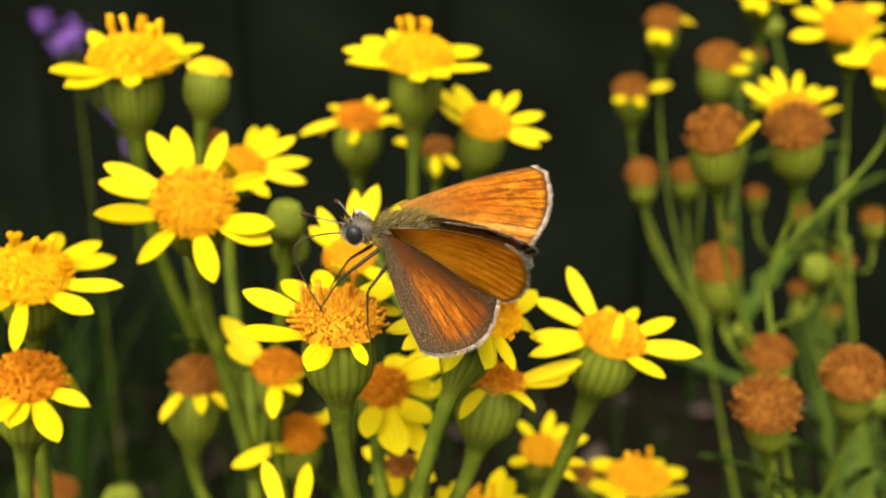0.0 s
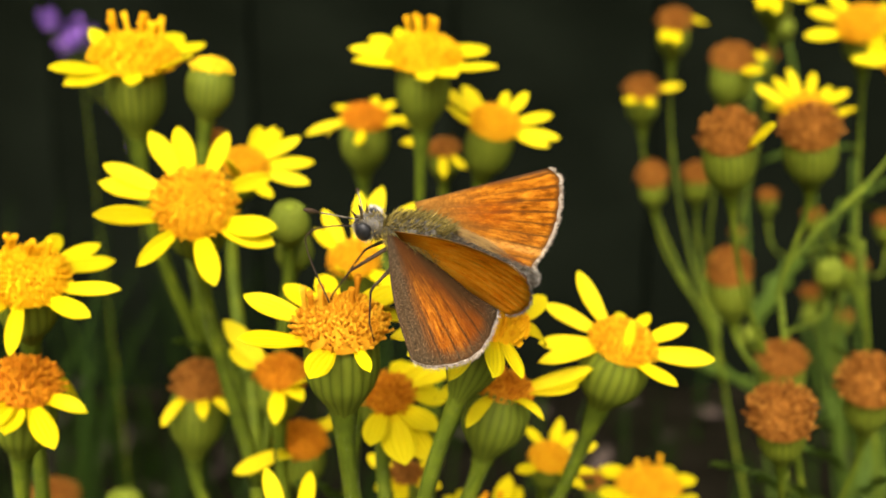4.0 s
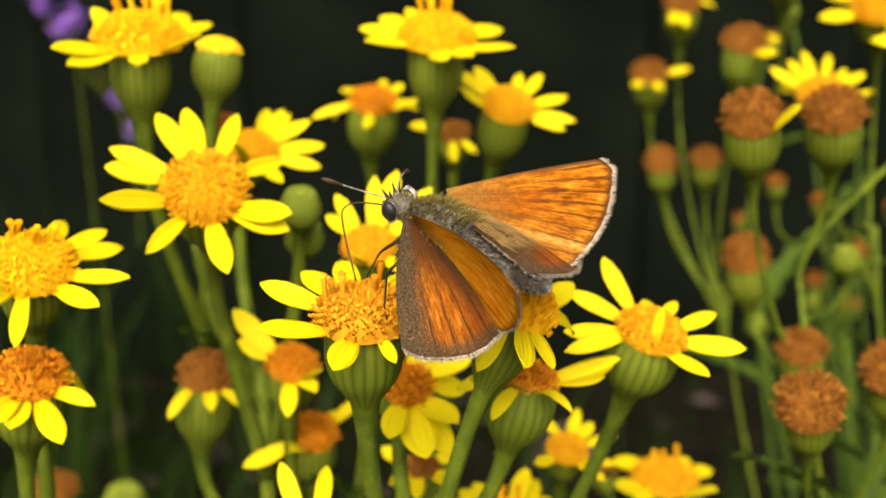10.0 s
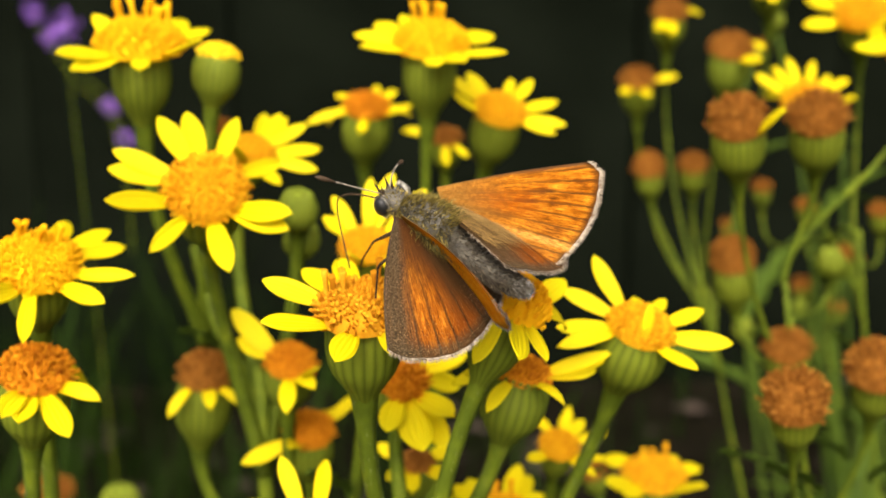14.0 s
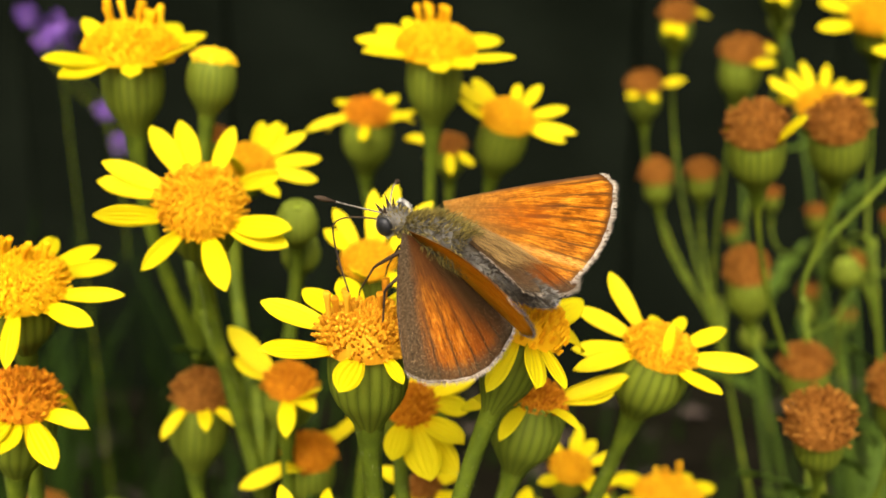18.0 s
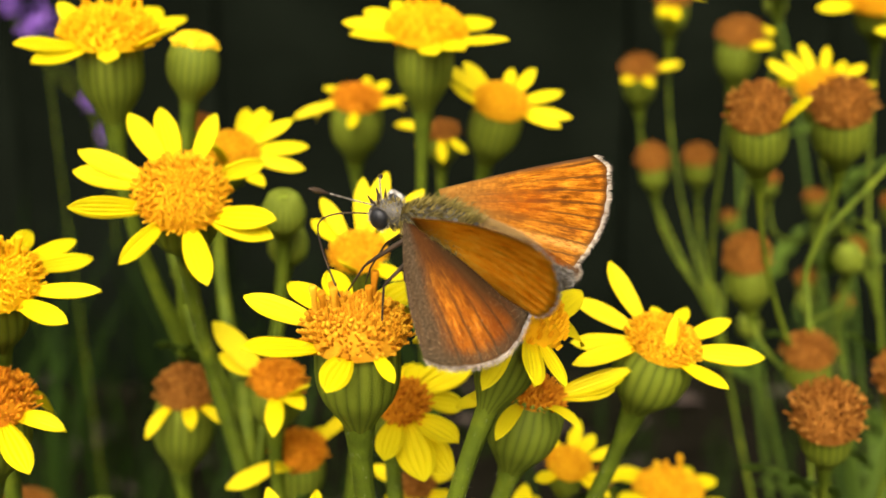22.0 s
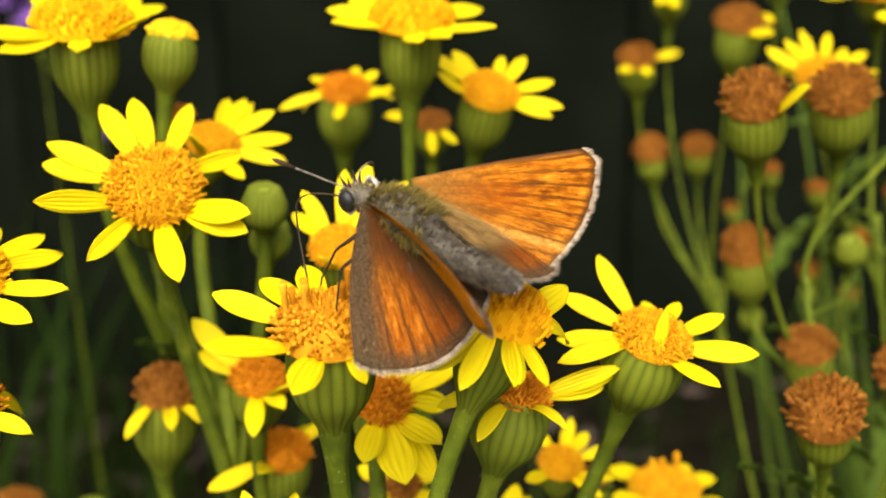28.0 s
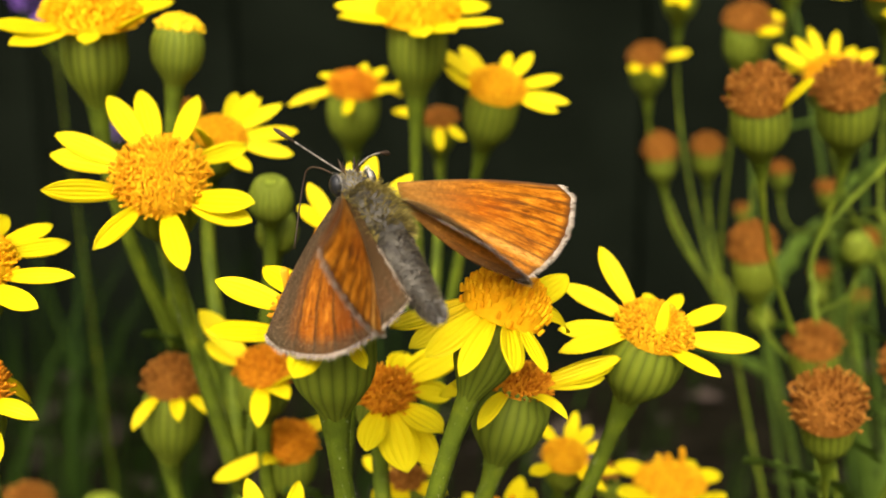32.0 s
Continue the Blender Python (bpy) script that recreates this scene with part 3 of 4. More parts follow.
plant("left", (-0.020, 0.165, -0.02), "ragwort plant with large open yellow flowers rising from the soil")
plant("middle", (-0.004, 0.145, -0.02), "ragwort plant in full yellow bloom carrying a resting butterfly")
plant("far", (-0.004, 0.200, -0.02), "slender ragwort plant with small yellow flowers, behind the others")
plant("right", (0.165, 0.235, -0.02), "branching ragwort plant with mostly faded brown flower heads")
plant("low", (-0.050, 0.235, -0.02), "short ragwort plant with buds and faded heads, low among the stems")
head("left", "fresh", (-0.0284, 0.1319, 0.5198), (0.135, -0.665, 0.735), 0.00473, 0.00880, petals=((128, -5, 1, 0, -9), (112, -5, 1, 0, -2), (84, -5, 0.9, 0, 10), (48, -25, 0.9, 0, 23), (332, 40, 1.1, 0, 26), (328, 30, 1, 0, 22), (292, 20, 1, 0, 3), (252, 25, 0.9, 0, -19), (216, 35, 1, 0, -26), (172, -5, 0.9, 0, -20), (164, 5, 0.9, 0, -18)), node="a", wide=0.86)
head("left", "fresh", (-0.0271, 0.1564, 0.5196), (0.274, -0.425, 0.863), 0.00317, 0.00680, petals=((90, 4, 1.0, 0, 0), (78, 12, 1.0, 0, 5), (54, 16, 1.0, 0, 15), (26, 8, 1.05, 0, 23), (356, 8, 0.95, 0, 25), (72, 8, 1.0, 0, 8), (260, 52, 1.05, 0, -4), (304, 20, 1.0, 0, 14)), node="a", wide=0.9)
head("left", "old", (-0.0333, 0.1702, 0.5207), (0.110, -0.337, 0.935), 0.00188, 0.00329, petals=(), node="a2")
head("left", "young", (-0.0438, 0.1205, 0.5145), (0.167, -0.421, 0.892), 0.00446, 0.00781, petals=((44, -15, 0.9, 0, 26), (60, -10, 0.9, 0, 26), (88, -20, 1, 0, 22), (352, 20, 0.9, 0, 26), (324, 20, 0.9, 0, 26), (280, 0, 0.9, 0, -8), (260, 30, 1, 0, -26), (164, -30, 1, 0, -26)), tall=3, node="a3", wide=0.85)
head("left", "ripe", (-0.0442, 0.1182, 0.5033), (0.184, -0.194, 0.964), 0.00370, 0.00660, petals=((304, 0, 1.1, 0, 14), (280, 8, 0.95, 0, 4), (334, -4, 0.75, 70, 23), (48, -44, 0.9, 30, 17), (266, 12, 0.9, 20, -1)), node="a3", dome=0.85, wide=1.15)
head("left", "young", (-0.0396, 0.1523, 0.5332), (0.050, -0.141, 0.989), 0.00546, 0.00956, petals=((240, 15, 1, 0, -26), (248, 0, 0.9, 0, -26), (56, 5, 0.9, 0, 26), (320, 25, 0.9, 0, 26), (284, 5, 0.9, 0, -2), (240, 10, 0.9, 0, -26), (132, 10, 0.9, 0, -26), (76, 5, 1.1, 0, 26)), tall=5, node="a2", dome=0.75, cup=0.9, wide=0.85)
head("left", "bud", (-0.0304, 0.1541, 0.5324), (0.168, -0.073, 0.983), 0.00292, 0.00511, petals=(), node="a2", dome=0.6, cup=1.1)
head("left", "green", (-0.0205, 0.1502, 0.5148), (0.070, -0.288, 0.955), 0.00264, 0.00462, petals=(), node="a", dome=0.5)
head("left", "green", (-0.0206, 0.1561, 0.5094), (0.180, -0.167, 0.969), 0.00253, 0.00444, petals=(), node="a", dome=0.4)
head("middle", "fresh", (-0.0115, 0.1404, 0.5111), (0.001, -0.453, 0.892), 0.00318, 0.00557, petals=((120, 25, 1.1, 0, -11), (132, 0, 1, 0, -20), (84, 45, 1.25, 0, 5), (72, 35, 1.45, 0, 11), (260, 50, 1.1, 0, -26), (36, 35, 1.45, 0, 24), (312, 20, 1, 0, 26)), node="b2")
head("middle", "full", (-0.0099, 0.1059, 0.5142), (0.010, -0.207, 0.978), 0.00444, 0.00778, petals=((156, 10, 0.9, 0, -26), (220, 25, 1, 0, -26), (260, 15, 0.9, 0, -25), (124, 0, 1, 0, -24), (296, -4, 0.5, 0, 20), (56, -25, 1, 0, 26), (68, -10, 1.1, 0, 26), (104, 0, 1.1, 0, -8)), tall=3, node="b")
head("middle", "spent", (0.0036, 0.1094, 0.5134), (0.360, 0.000, 0.930), 0.00380, 0.00640, petals=((250, -36, 0.95, 0, -8), (276, -12, 1.05, 0, 2), (298, -16, 0.8, 0, 12), (52, 28, 1.05, 0, 16), (32, -8, 0.95, 50, 22), (196, -36, 1.05, 0, -24), (206, -46, 0.95, 0, -23), (230, -40, 0.95, 0, -16)), node="b", dome=1.0, wide=1.1)
head("middle", "fresh", (0.0184, 0.1228, 0.5068), (0.220, -0.320, 0.930), 0.00364, 0.00640, petals=((270, 114, 0.72, 0, 0), (124, 16, 1.2, 0, -14), (158, 8, 1.05, 0, -24), (194, -8, 1.0, 0, -25), (208, -4, 1.15, 0, -22), (302, 20, 0.95, 0, 13), (354, 12, 1.1, 0, 25), (32, 12, 0.95, 0, 22), (64, -4, 0.9, 0, 11), (86, -12, 0.85, 0, 1)), node="b4", cup=1.15, belly=1.22, wide=0.9)
head("middle", "ripe", (-0.0068, 0.1264, 0.4995), (0.120, -0.459, 0.884), 0.00291, 0.00780, petals=((50, -8, 1.05, 0, 16), (22, -28, 0.75, 0, 24), (314, 24, 0.85, 0, 18), (302, 0, 0.95, 0, 13), (284, 8, 1.0, 0, 6), (260, 16, 0.8, 0, -4), (110, -52, 0.95, 0, -8), (78, -24, 0.9, 0, 5)), node="b", wide=1.45)
head("middle", "ripe", (-0.0213, 0.1434, 0.4951), (0.104, -0.324, 0.940), 0.00312, 0.00640, petals=((146, 28, 1.3, 0, -21), (154, 0, 0.9, 0, -23), (274, 0, 1.0, 40, 1), (308, 48, 0.95, 0, 16), (294, 32, 1.05, 30, 10)), node="b2", dome=0.8, wide=1.15)
head("middle", "old", (-0.0344, 0.1550, 0.4885), (0.119, -0.050, 0.993), 0.00370, 0.00560, petals=((244, -36, 0.95, 60, -11), (286, 0, 0.9, 50, 7), (36, -52, 1.0, 60, 21), (316, -12, 0.85, 60, 18)), node="b2", dome=1.15, cup=1.25, wide=1.2)
head("middle", "ripe", (-0.0199, 0.1504, 0.4827), (0.063, -0.277, 0.959), 0.00340, 0.00680, petals=((214, -12, 1.05, 0, -21), (68, -16, 0.9, 0, 9), (254, 36, 0.9, 40, -7), (48, 16, 1.05, 0, 17)), node="b2", dome=0.8, wide=1.0)
head("middle", "ripe", (0.0055, 0.1184, 0.5035), (0.222, -0.150, 0.969), 0.00294, 0.00620, petals=((18, 24, 1.3, 0, 24), (12, 4, 1.0, 20, 25), (294, 8, 0.85, 80, 10), (242, -4, 0.95, 20, -12), (196, -36, 0.9, 60, -24), (212, 12, 0.85, 0, -22), (16, 20, 1.15, 0, 24)), node="b", dome=0.5, cup=1.25, belly=1.1, wide=0.85)
head("middle", "fresh", (0.0134, 0.1503, 0.4808), (0.074, -0.363, 0.929), 0.00280, 0.00600, petals=((78, -12, 0.95, 0, 5), (26, 0, 0.95, 0, 23), (320, 32, 0.95, 0, 19), (302, 20, 0.95, 0, 13), (110, -12, 0.95, 0, -8), (74, 8, 0.95, 0, 7), (228, 32, 0.95, 0, -17), (56, -8, 0.95, 0, 14)), node="b3", wide=0.9)
head("middle", "fresh", (0.0310, 0.1721, 0.4654), (0.006, -0.081, 0.997), 0.00501, 0.00877, petals=((36, -15, 0.9, 0, 26), (296, 35, 1, 0, 26), (124, -10, 0.9, 0, -26), (224, 30, 1.1, 0, -26), (60, -15, 1, 0, 26), (236, 25, 0.9, 0, -26)), tall=2, node="b3")
head("middle", "fresh", (-0.0159, 0.1123, 0.4888), (0.061, -0.236, 0.970), 0.00384, 0.00671, petals=((116, 30, 1, 0, -9), (84, 20, 1, 0, 7), (144, -15, 1, 0, -26), (40, -10, 0.9, 0, 26)), node="b")
head("middle", "fresh", (0.0049, 0.1398, 0.4760), (-0.004, 0.130, 0.991), 0.00441, 0.00771, petals=((64, 15, 1.1, 0, 21), (52, 0, 1, 0, 26), (124, -5, 1.1, 0, -26), (120, 10, 1, 0, -26), (108, 15, 1, 0, -18), (72, 25, 1.1, 0, 12)), tall=4, node="b")
head("middle", "old", (-0.0055, 0.1421, 0.4822), (0.012, -0.082, 0.997), 0.00236, 0.00472, petals=((144, 5, 1, 0, -26), (236, 10, 1, 0, -26), (264, 0, 1, 0, -8), (312, 15, 1, 0, 26), (44, 0, 1, 0, 26)), node="b2", wide=1.4)
head("far", "young", (-0.0037, 0.1674, 0.5321), (0.043, -0.215, 0.976), 0.00521, 0.00912, petals=((152, 0, 0.9, 0, -26), (220, 20, 0.9, 0, -26), (132, 5, 0.9, 0, -26), (112, 10, 0.9, 0, -22), (324, 15, 0.9, 0, 26), (48, -5, 1, 0, 26), (272, 15, 1.1, 0, 10), (292, 15, 1, 0, 26)), tall=4, node="c", dome=0.75, wide=0.85)
head("far", "ripe", (-0.0140, 0.1963, 0.5194), (0.071, -0.329, 0.942), 0.00376, 0.00658, petals=((200, -10, 1.1, 20, -26), (128, -10, 1, 0, -26), (164, -50, 1, 40, -26), (268, 5, 1, 0, -8), (328, 35, 1, 0, 26), (60, 0, 1, 0, 26), (80, 0, 1, 0, 15), (28, -25, 1, 30, 26)), node="c", cup=1.2, wide=0.85)
head("far", "fresh", (0.0063, 0.1745, 0.5222), (0.171, -0.468, 0.867), 0.00384, 0.00672, petals=((148, 10, 1, 0, -26), (200, 35, 0.9, 0, -26), (124, 5, 1, 0, -23), (80, 0, 1, 0, 4), (60, 10, 1, 0, 16), (28, 5, 1, 0, 26), (352, 10, 1, 0, 26), (336, 10, 0.9, 0, 26)), node="c", cup=1.3, wide=0.85)
head("far", "old", (-0.0011, 0.1982, 0.5143), (0.003, -0.275, 0.961), 0.00277, 0.00485, petals=((176, 0, 1.25, 60, -26), (268, -20, 1.1, 20, -2), (148, -55, 1, 40, -26), (300, -5, 1, 0, 25)), node="c")
head("right", "old", (0.0504, 0.2754, 0.5294), (-0.048, -0.372, 0.927), 0.00400, 0.00700, petals=((24, -20, 1, 30, 26), (244, 10, 1.1, 0, -23), (264, 0, 1, 0, 6)), dome=0.85, node="d1")
head("right", "old", (0.0547, 0.2354, 0.5249), (0.008, -0.291, 0.957), 0.00434, 0.00759, petals=((32, -10, 1, 20, 26), (288, 20, 0.9, 0, 26)), dome=0.85, node="d1")
head("right", "old", (0.0438, 0.2754, 0.5140), (-0.087, -0.313, 0.946), 0.00406, 0.00711, petals=((4, 5, 0.9, 0, 26), (240, 15, 1, 0, -26), (276, 10, 1, 0, 24)), dome=0.85, node="d1")
head("right", "old", (0.0374, 0.1608, 0.5225), (-0.171, -0.396, 0.902), 0.00400, 0.00700, petals=((36, -55, 0.9, 60, 26), (52, -65, 1, 60, 26), (108, -50, 1, 60, -26), (300, 45, 1, 20, 26)), node="d2", dome=1.1)
head("right", "fresh", (0.0641, 0.2166, 0.5180), (-0.205, -0.495, 0.845), 0.00434, 0.00759, petals=((128, 10, 1, 0, -25), (104, 10, 1, 0, -17), (88, 20, 1, 0, -8), (64, 5, 1, 0, 5), (44, -15, 1, 0, 23), (24, -10, 1, 0, 26), (316, 35, 0.9, 0, 26), (124, -30, 0.9, 0, -26)), node="d4", wide=0.75)
head("right", "old", (0.0513, 0.1708, 0.5216), (-0.190, -0.424, 0.885), 0.00424, 0.00743, petals=(), node="d2", dome=1.0)
head("right", "old", (0.0446, 0.2604, 0.4963), (-0.144, -0.239, 0.960), 0.00345, 0.00604, petals=(), node="d1", dome=1.4, cup=0.9)
head("right", "old", (0.0554, 0.2655, 0.4963), (-0.112, -0.311, 0.944), 0.00334, 0.00585, petals=(), node="d1", dome=1.0)
head("right", "old", (0.0470, 0.1943, 0.4936), (-0.158, -0.155, 0.975), 0.00384, 0.00673, petals=(), node="d2", dome=1.4)
head("right", "old", (0.0399, 0.1358, 0.4929), (-0.166, -0.385, 0.908), 0.00407, 0.00712, petals=(), node="d3", dome=1.1, cup=0.85, belly=0.85)
head("right", "old", (0.0571, 0.1547, 0.4895), (-0.110, -0.330, 0.938), 0.00446, 0.00780, petals=(), node="d3", dome=1.0, cup=0.85, belly=0.85)
head("right", "old", (0.0519, 0.1774, 0.4847), (-0.154, -0.327, 0.933), 0.00376, 0.00657, petals=(), node="d3", dome=0.8)
head("right", "fresh", (0.0777, 0.2307, 0.5323), (-0.249, -0.538, 0.805), 0.00497, 0.00869, petals=((188, 25, 1, 0, -26), (128, 0, 0.9, 0, -26), (100, 0, 0.9, 0, -19), (36, -25, 1, 0, 26), (288, 45, 0.9, 0, 26), (268, 30, 1, 0, 26)), node="d4")
head("right", "fresh", (0.0728, 0.1906, 0.5288), (-0.193, -0.530, 0.826), 0.00432, 0.00756, petals=((140, -5, 0.9, 0, -26), (116, -10, 0.9, 0, -26), (92, -15, 0.9, 0, -23), (224, 35, 0.9, 0, -26)), node="d2")
head("right", "fresh", (0.0669, 0.2556, 0.5382), (-0.174, -0.435, 0.884), 0.00475, 0.00831, petals=((240, 20, 1, 0, -26), (256, 10, 1, 0, 3), (224, 35, 1, 0, -26), (296, 15, 1, 0, 26)), node="d1")
head("right", "green", (0.0670, 0.2052, 0.4923), (-0.191, -0.386, 0.903), 0.00264, 0.00462, petals=(), node="d2", dome=0.5)
head("right", "old", (0.0898, 0.2902, 0.4818), (-0.152, -0.267, 0.951), 0.00255, 0.00447, petals=(), node="d4")
head("right", "old", (0.1008, 0.2702, 0.4850), (-0.178, -0.254, 0.951), 0.00291, 0.00509, petals=(), node="d4")
head("right", "old", (0.0784, 0.2902, 0.4864), (-0.138, -0.286, 0.948), 0.00254, 0.00445, petals=(), node="d4")
head("low", "old", (-0.0832, 0.2301, 0.4341), (0.103, -0.056, 0.993), 0.00504, 0.00883, petals=(), node="low")
head("low", "green", (-0.0670, 0.2252, 0.4358), (0.105, -0.138, 0.985), 0.00447, 0.00782, petals=(), node="low")

main_stem("left", ("a", "a3"))
branch("left", "a2", "a")
main_stem("middle", ("b", "b2", "b3", "b4"))
main_stem("far", ("c",))
main_stem("right", ("d1", "d2", "d3", "d4"))
main_stem("low", ("low",))

# ---- more growth behind ----
def leaf_mesh(length, width, seed):
    """A narrow, unevenly lobed leaf along x that arches over, with a raised midrib."""
    rng = random.Random(seed)
    nu, nv = 16, 4
    verts, faces = [], []
    for i in range(nu + 1):
        s = i / nu
        w = width * math.sin(math.pi * min(1, 0.06 + s * 0.94)) ** 0.7 * (0.72 + 0.28 * math.cos(s * 26 + seed)) * (1 - 0.3 * s)
        for j in range(nv + 1):
            v = 2 * j / nv - 1
            verts.append(Vector((length * s, v * w, -length * 0.30 * s * s + 0.25 * w * v * v + rng.uniform(-1, 1) * 0.0004)))
    top = len(verts)
    verts += [p - Vector((0, 0, 0.0004)) for p in verts]
    for i in range(nu):
        for j in range(nv):
            q = i * (nv + 1) + j
            faces.append((q, q + nv + 1, q + nv + 2, q + 1))
            faces.append((top + q, top + q + 1, top + q + nv + 2, top + q + nv + 1))
    return mesh_from("leaf", verts, faces, LEAF)


def side_growth(key, count, box, seed, heads=0.6, thick=0.0011, leaves=1):
    """More thin stems of a plant, from its foot to places within a box, some ending in small faded heads."""
    rng = random.Random(seed)
    thing = PLANTS[key]
    foot = Vector(thing.location)
    for _ in range(count):
        tip = Vector([rng.uniform(a, b) for a, b in box])
        low = foot.lerp(Vector((tip.x, tip.y, foot.z)), 0.5)
        pts = bezier(tip, tip - Vector((rng.uniform(-0.025, 0.02), 0, 0.05)), low + Vector((rng.uniform(-0.01, 0.01), 0, 0.28)), foot + Vector((rng.uniform(-0.01, 0.01), rng.uniform(-0.01, 0.01), 0)), 22)
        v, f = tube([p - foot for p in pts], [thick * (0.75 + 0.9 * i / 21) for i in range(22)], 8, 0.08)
        # Stems behind use the darker leaf green, so their shade sits in the colour.
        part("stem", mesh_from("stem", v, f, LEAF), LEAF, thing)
        if rng.random() < heads:
            r = rng.uniform(0.0022, 0.0034)
            up = (pts[0] - pts[1]).normalized() + Vector((rng.uniform(-0.2, 0.2), -0.25, 0))
            NODES["tmp"] = tuple(pts[3])
            head(key, rng.choice(("old", "old", "green")), tuple(tip + up * 0.004), tuple(up), r, 0.005, node="tmp", dome=0.8)
        for k in rng.sample(range(3, 14), leaves):
            m = Matrix.Translation(pts[k] - foot) @ pose(0, 0, 0, rng.uniform(-20, 20), -rng.uniform(25, 65), rng.uniform(0, 360))
            part("leaf", leaf_mesh(rng.uniform(0.025, 0.05), rng.uniform(0.003, 0.0065), rng.randrange(5)), LEAF, thing, at=m)


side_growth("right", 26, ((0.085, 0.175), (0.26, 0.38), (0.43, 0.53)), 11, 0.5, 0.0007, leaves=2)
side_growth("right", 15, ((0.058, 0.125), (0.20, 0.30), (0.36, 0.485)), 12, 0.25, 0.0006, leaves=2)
def leaf_at(key, base, tip, width, seed):
    """One narrow leaf of a plant from its base to its tip."""
    thing = PLANTS[key]
    base, tip = Vector(base), Vector(tip)
    turn = (tip - base).to_track_quat("X", "Z").to_matrix().to_4x4()
    part("leaf", leaf_mesh((tip - base).length * 1.04, width, seed), LEAF, thing, at=Matrix.Translation(base - thing.location) @ turn)


leaf_at("right", (0.0509, 0.1600, 0.4691), (0.0399, 0.1540, 0.4832), 0.0016, 1)
leaf_at("right", (0.0549, 0.1650, 0.4666), (0.0465, 0.1590, 0.4777), 0.0018, 2)
leaf_at("right", (0.0635, 0.1700, 0.4660), (0.0658, 0.1640, 0.4754), 0.0018, 3)
leaf_at("right", (0.0658, 0.1850, 0.4628), (0.0566, 0.1790, 0.4736), 0.002, 0)
leaf_at("right", (0.0811, 0.2100, 0.4650), (0.0712, 0.2040, 0.4827), 0.002, 1)
leaf_at("right", (0.0624, 0.2000, 0.4755), (0.0531, 0.1940, 0.4860), 0.0015, 2)
leaf_at("middle", (-0.0144, 0.1500, 0.4742), (-0.0178, 0.1440, 0.4837), 0.0016, 3)
leaf_at("left", (-0.0315, 0.1600, 0.4904), (-0.0351, 0.1540, 0.4992), 0.0012, 1)
leaf_at("middle", (0.0147, 0.1600, 0.4691), (0.0180, 0.1540, 0.4791), 0.0018, 2)
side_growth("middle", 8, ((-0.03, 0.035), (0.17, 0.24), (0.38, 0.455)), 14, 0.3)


def spray(at_list, foot):
    """A thin plant with tufts of tiny purple flowers."""
    thing = tagged(new("purple_flower"), "thin-stemmed plant with tufts of small purple flowers", "plant")
    thing.location = foot
    foot = Vector(foot)
    rng = random.Random(21)
    for at, r in at_list:
        at = Vector(at)
        join = Vector((foot.x, foot.y, at.z - 0.045)) if r != at_list[0][1] else foot
        pts = bezier(at, at - Vector((0, 0, 0.015)), join + Vector((0, 0, 0.02)), join, 14)
        v, f = tube([p - foot for p in pts], [0.0002 + 0.0001 * i / 13 for i in range(14)], 8)
        part("stem", mesh_from("stem", v, f, STEM), STEM, thing)
        pieces = []
        for _ in range(60):
            d = Vector((rng.gauss(0, 1), rng.gauss(0, 1), rng.gauss(0, 1))).normalized()
            p = at - foot + d * r * rng.uniform(0.45, 1.0)
            x = d.orthogonal().normalized()
            y = d.cross(x)
            s = r * 0.19
            ring = [p + d * s * 0.3 + (x * math.cos(a * 1.2566) + y * math.sin(a * 1.2566)) * s * (1 if a % 1 == 0 else 0.5) for a in (0, 0.5, 1, 1.5, 2, 2.5, 3, 3.5, 4, 4.5)]
            pieces.append((ring + [p], [(i, (i + 1) % 10, 10) for i in range(10)]))
        part("flower_tuft", mesh_from("flower_tuft", *blend_meshes(pieces), PURPLE), PURPLE, thing, "tuft of purple flowers")


spray((((-0.1297, 0.42, 0.5155), 0.0064),
       ((-0.1399, 0.42, 0.5201), 0.0045),
       ((-0.1348, 0.42, 0.5121), 0.0045),
       ((-0.1158, 0.42, 0.4879), 0.0041),
       ((-0.1113, 0.42, 0.4763), 0.0041)), (-0.1139, 0.43, -0.02))


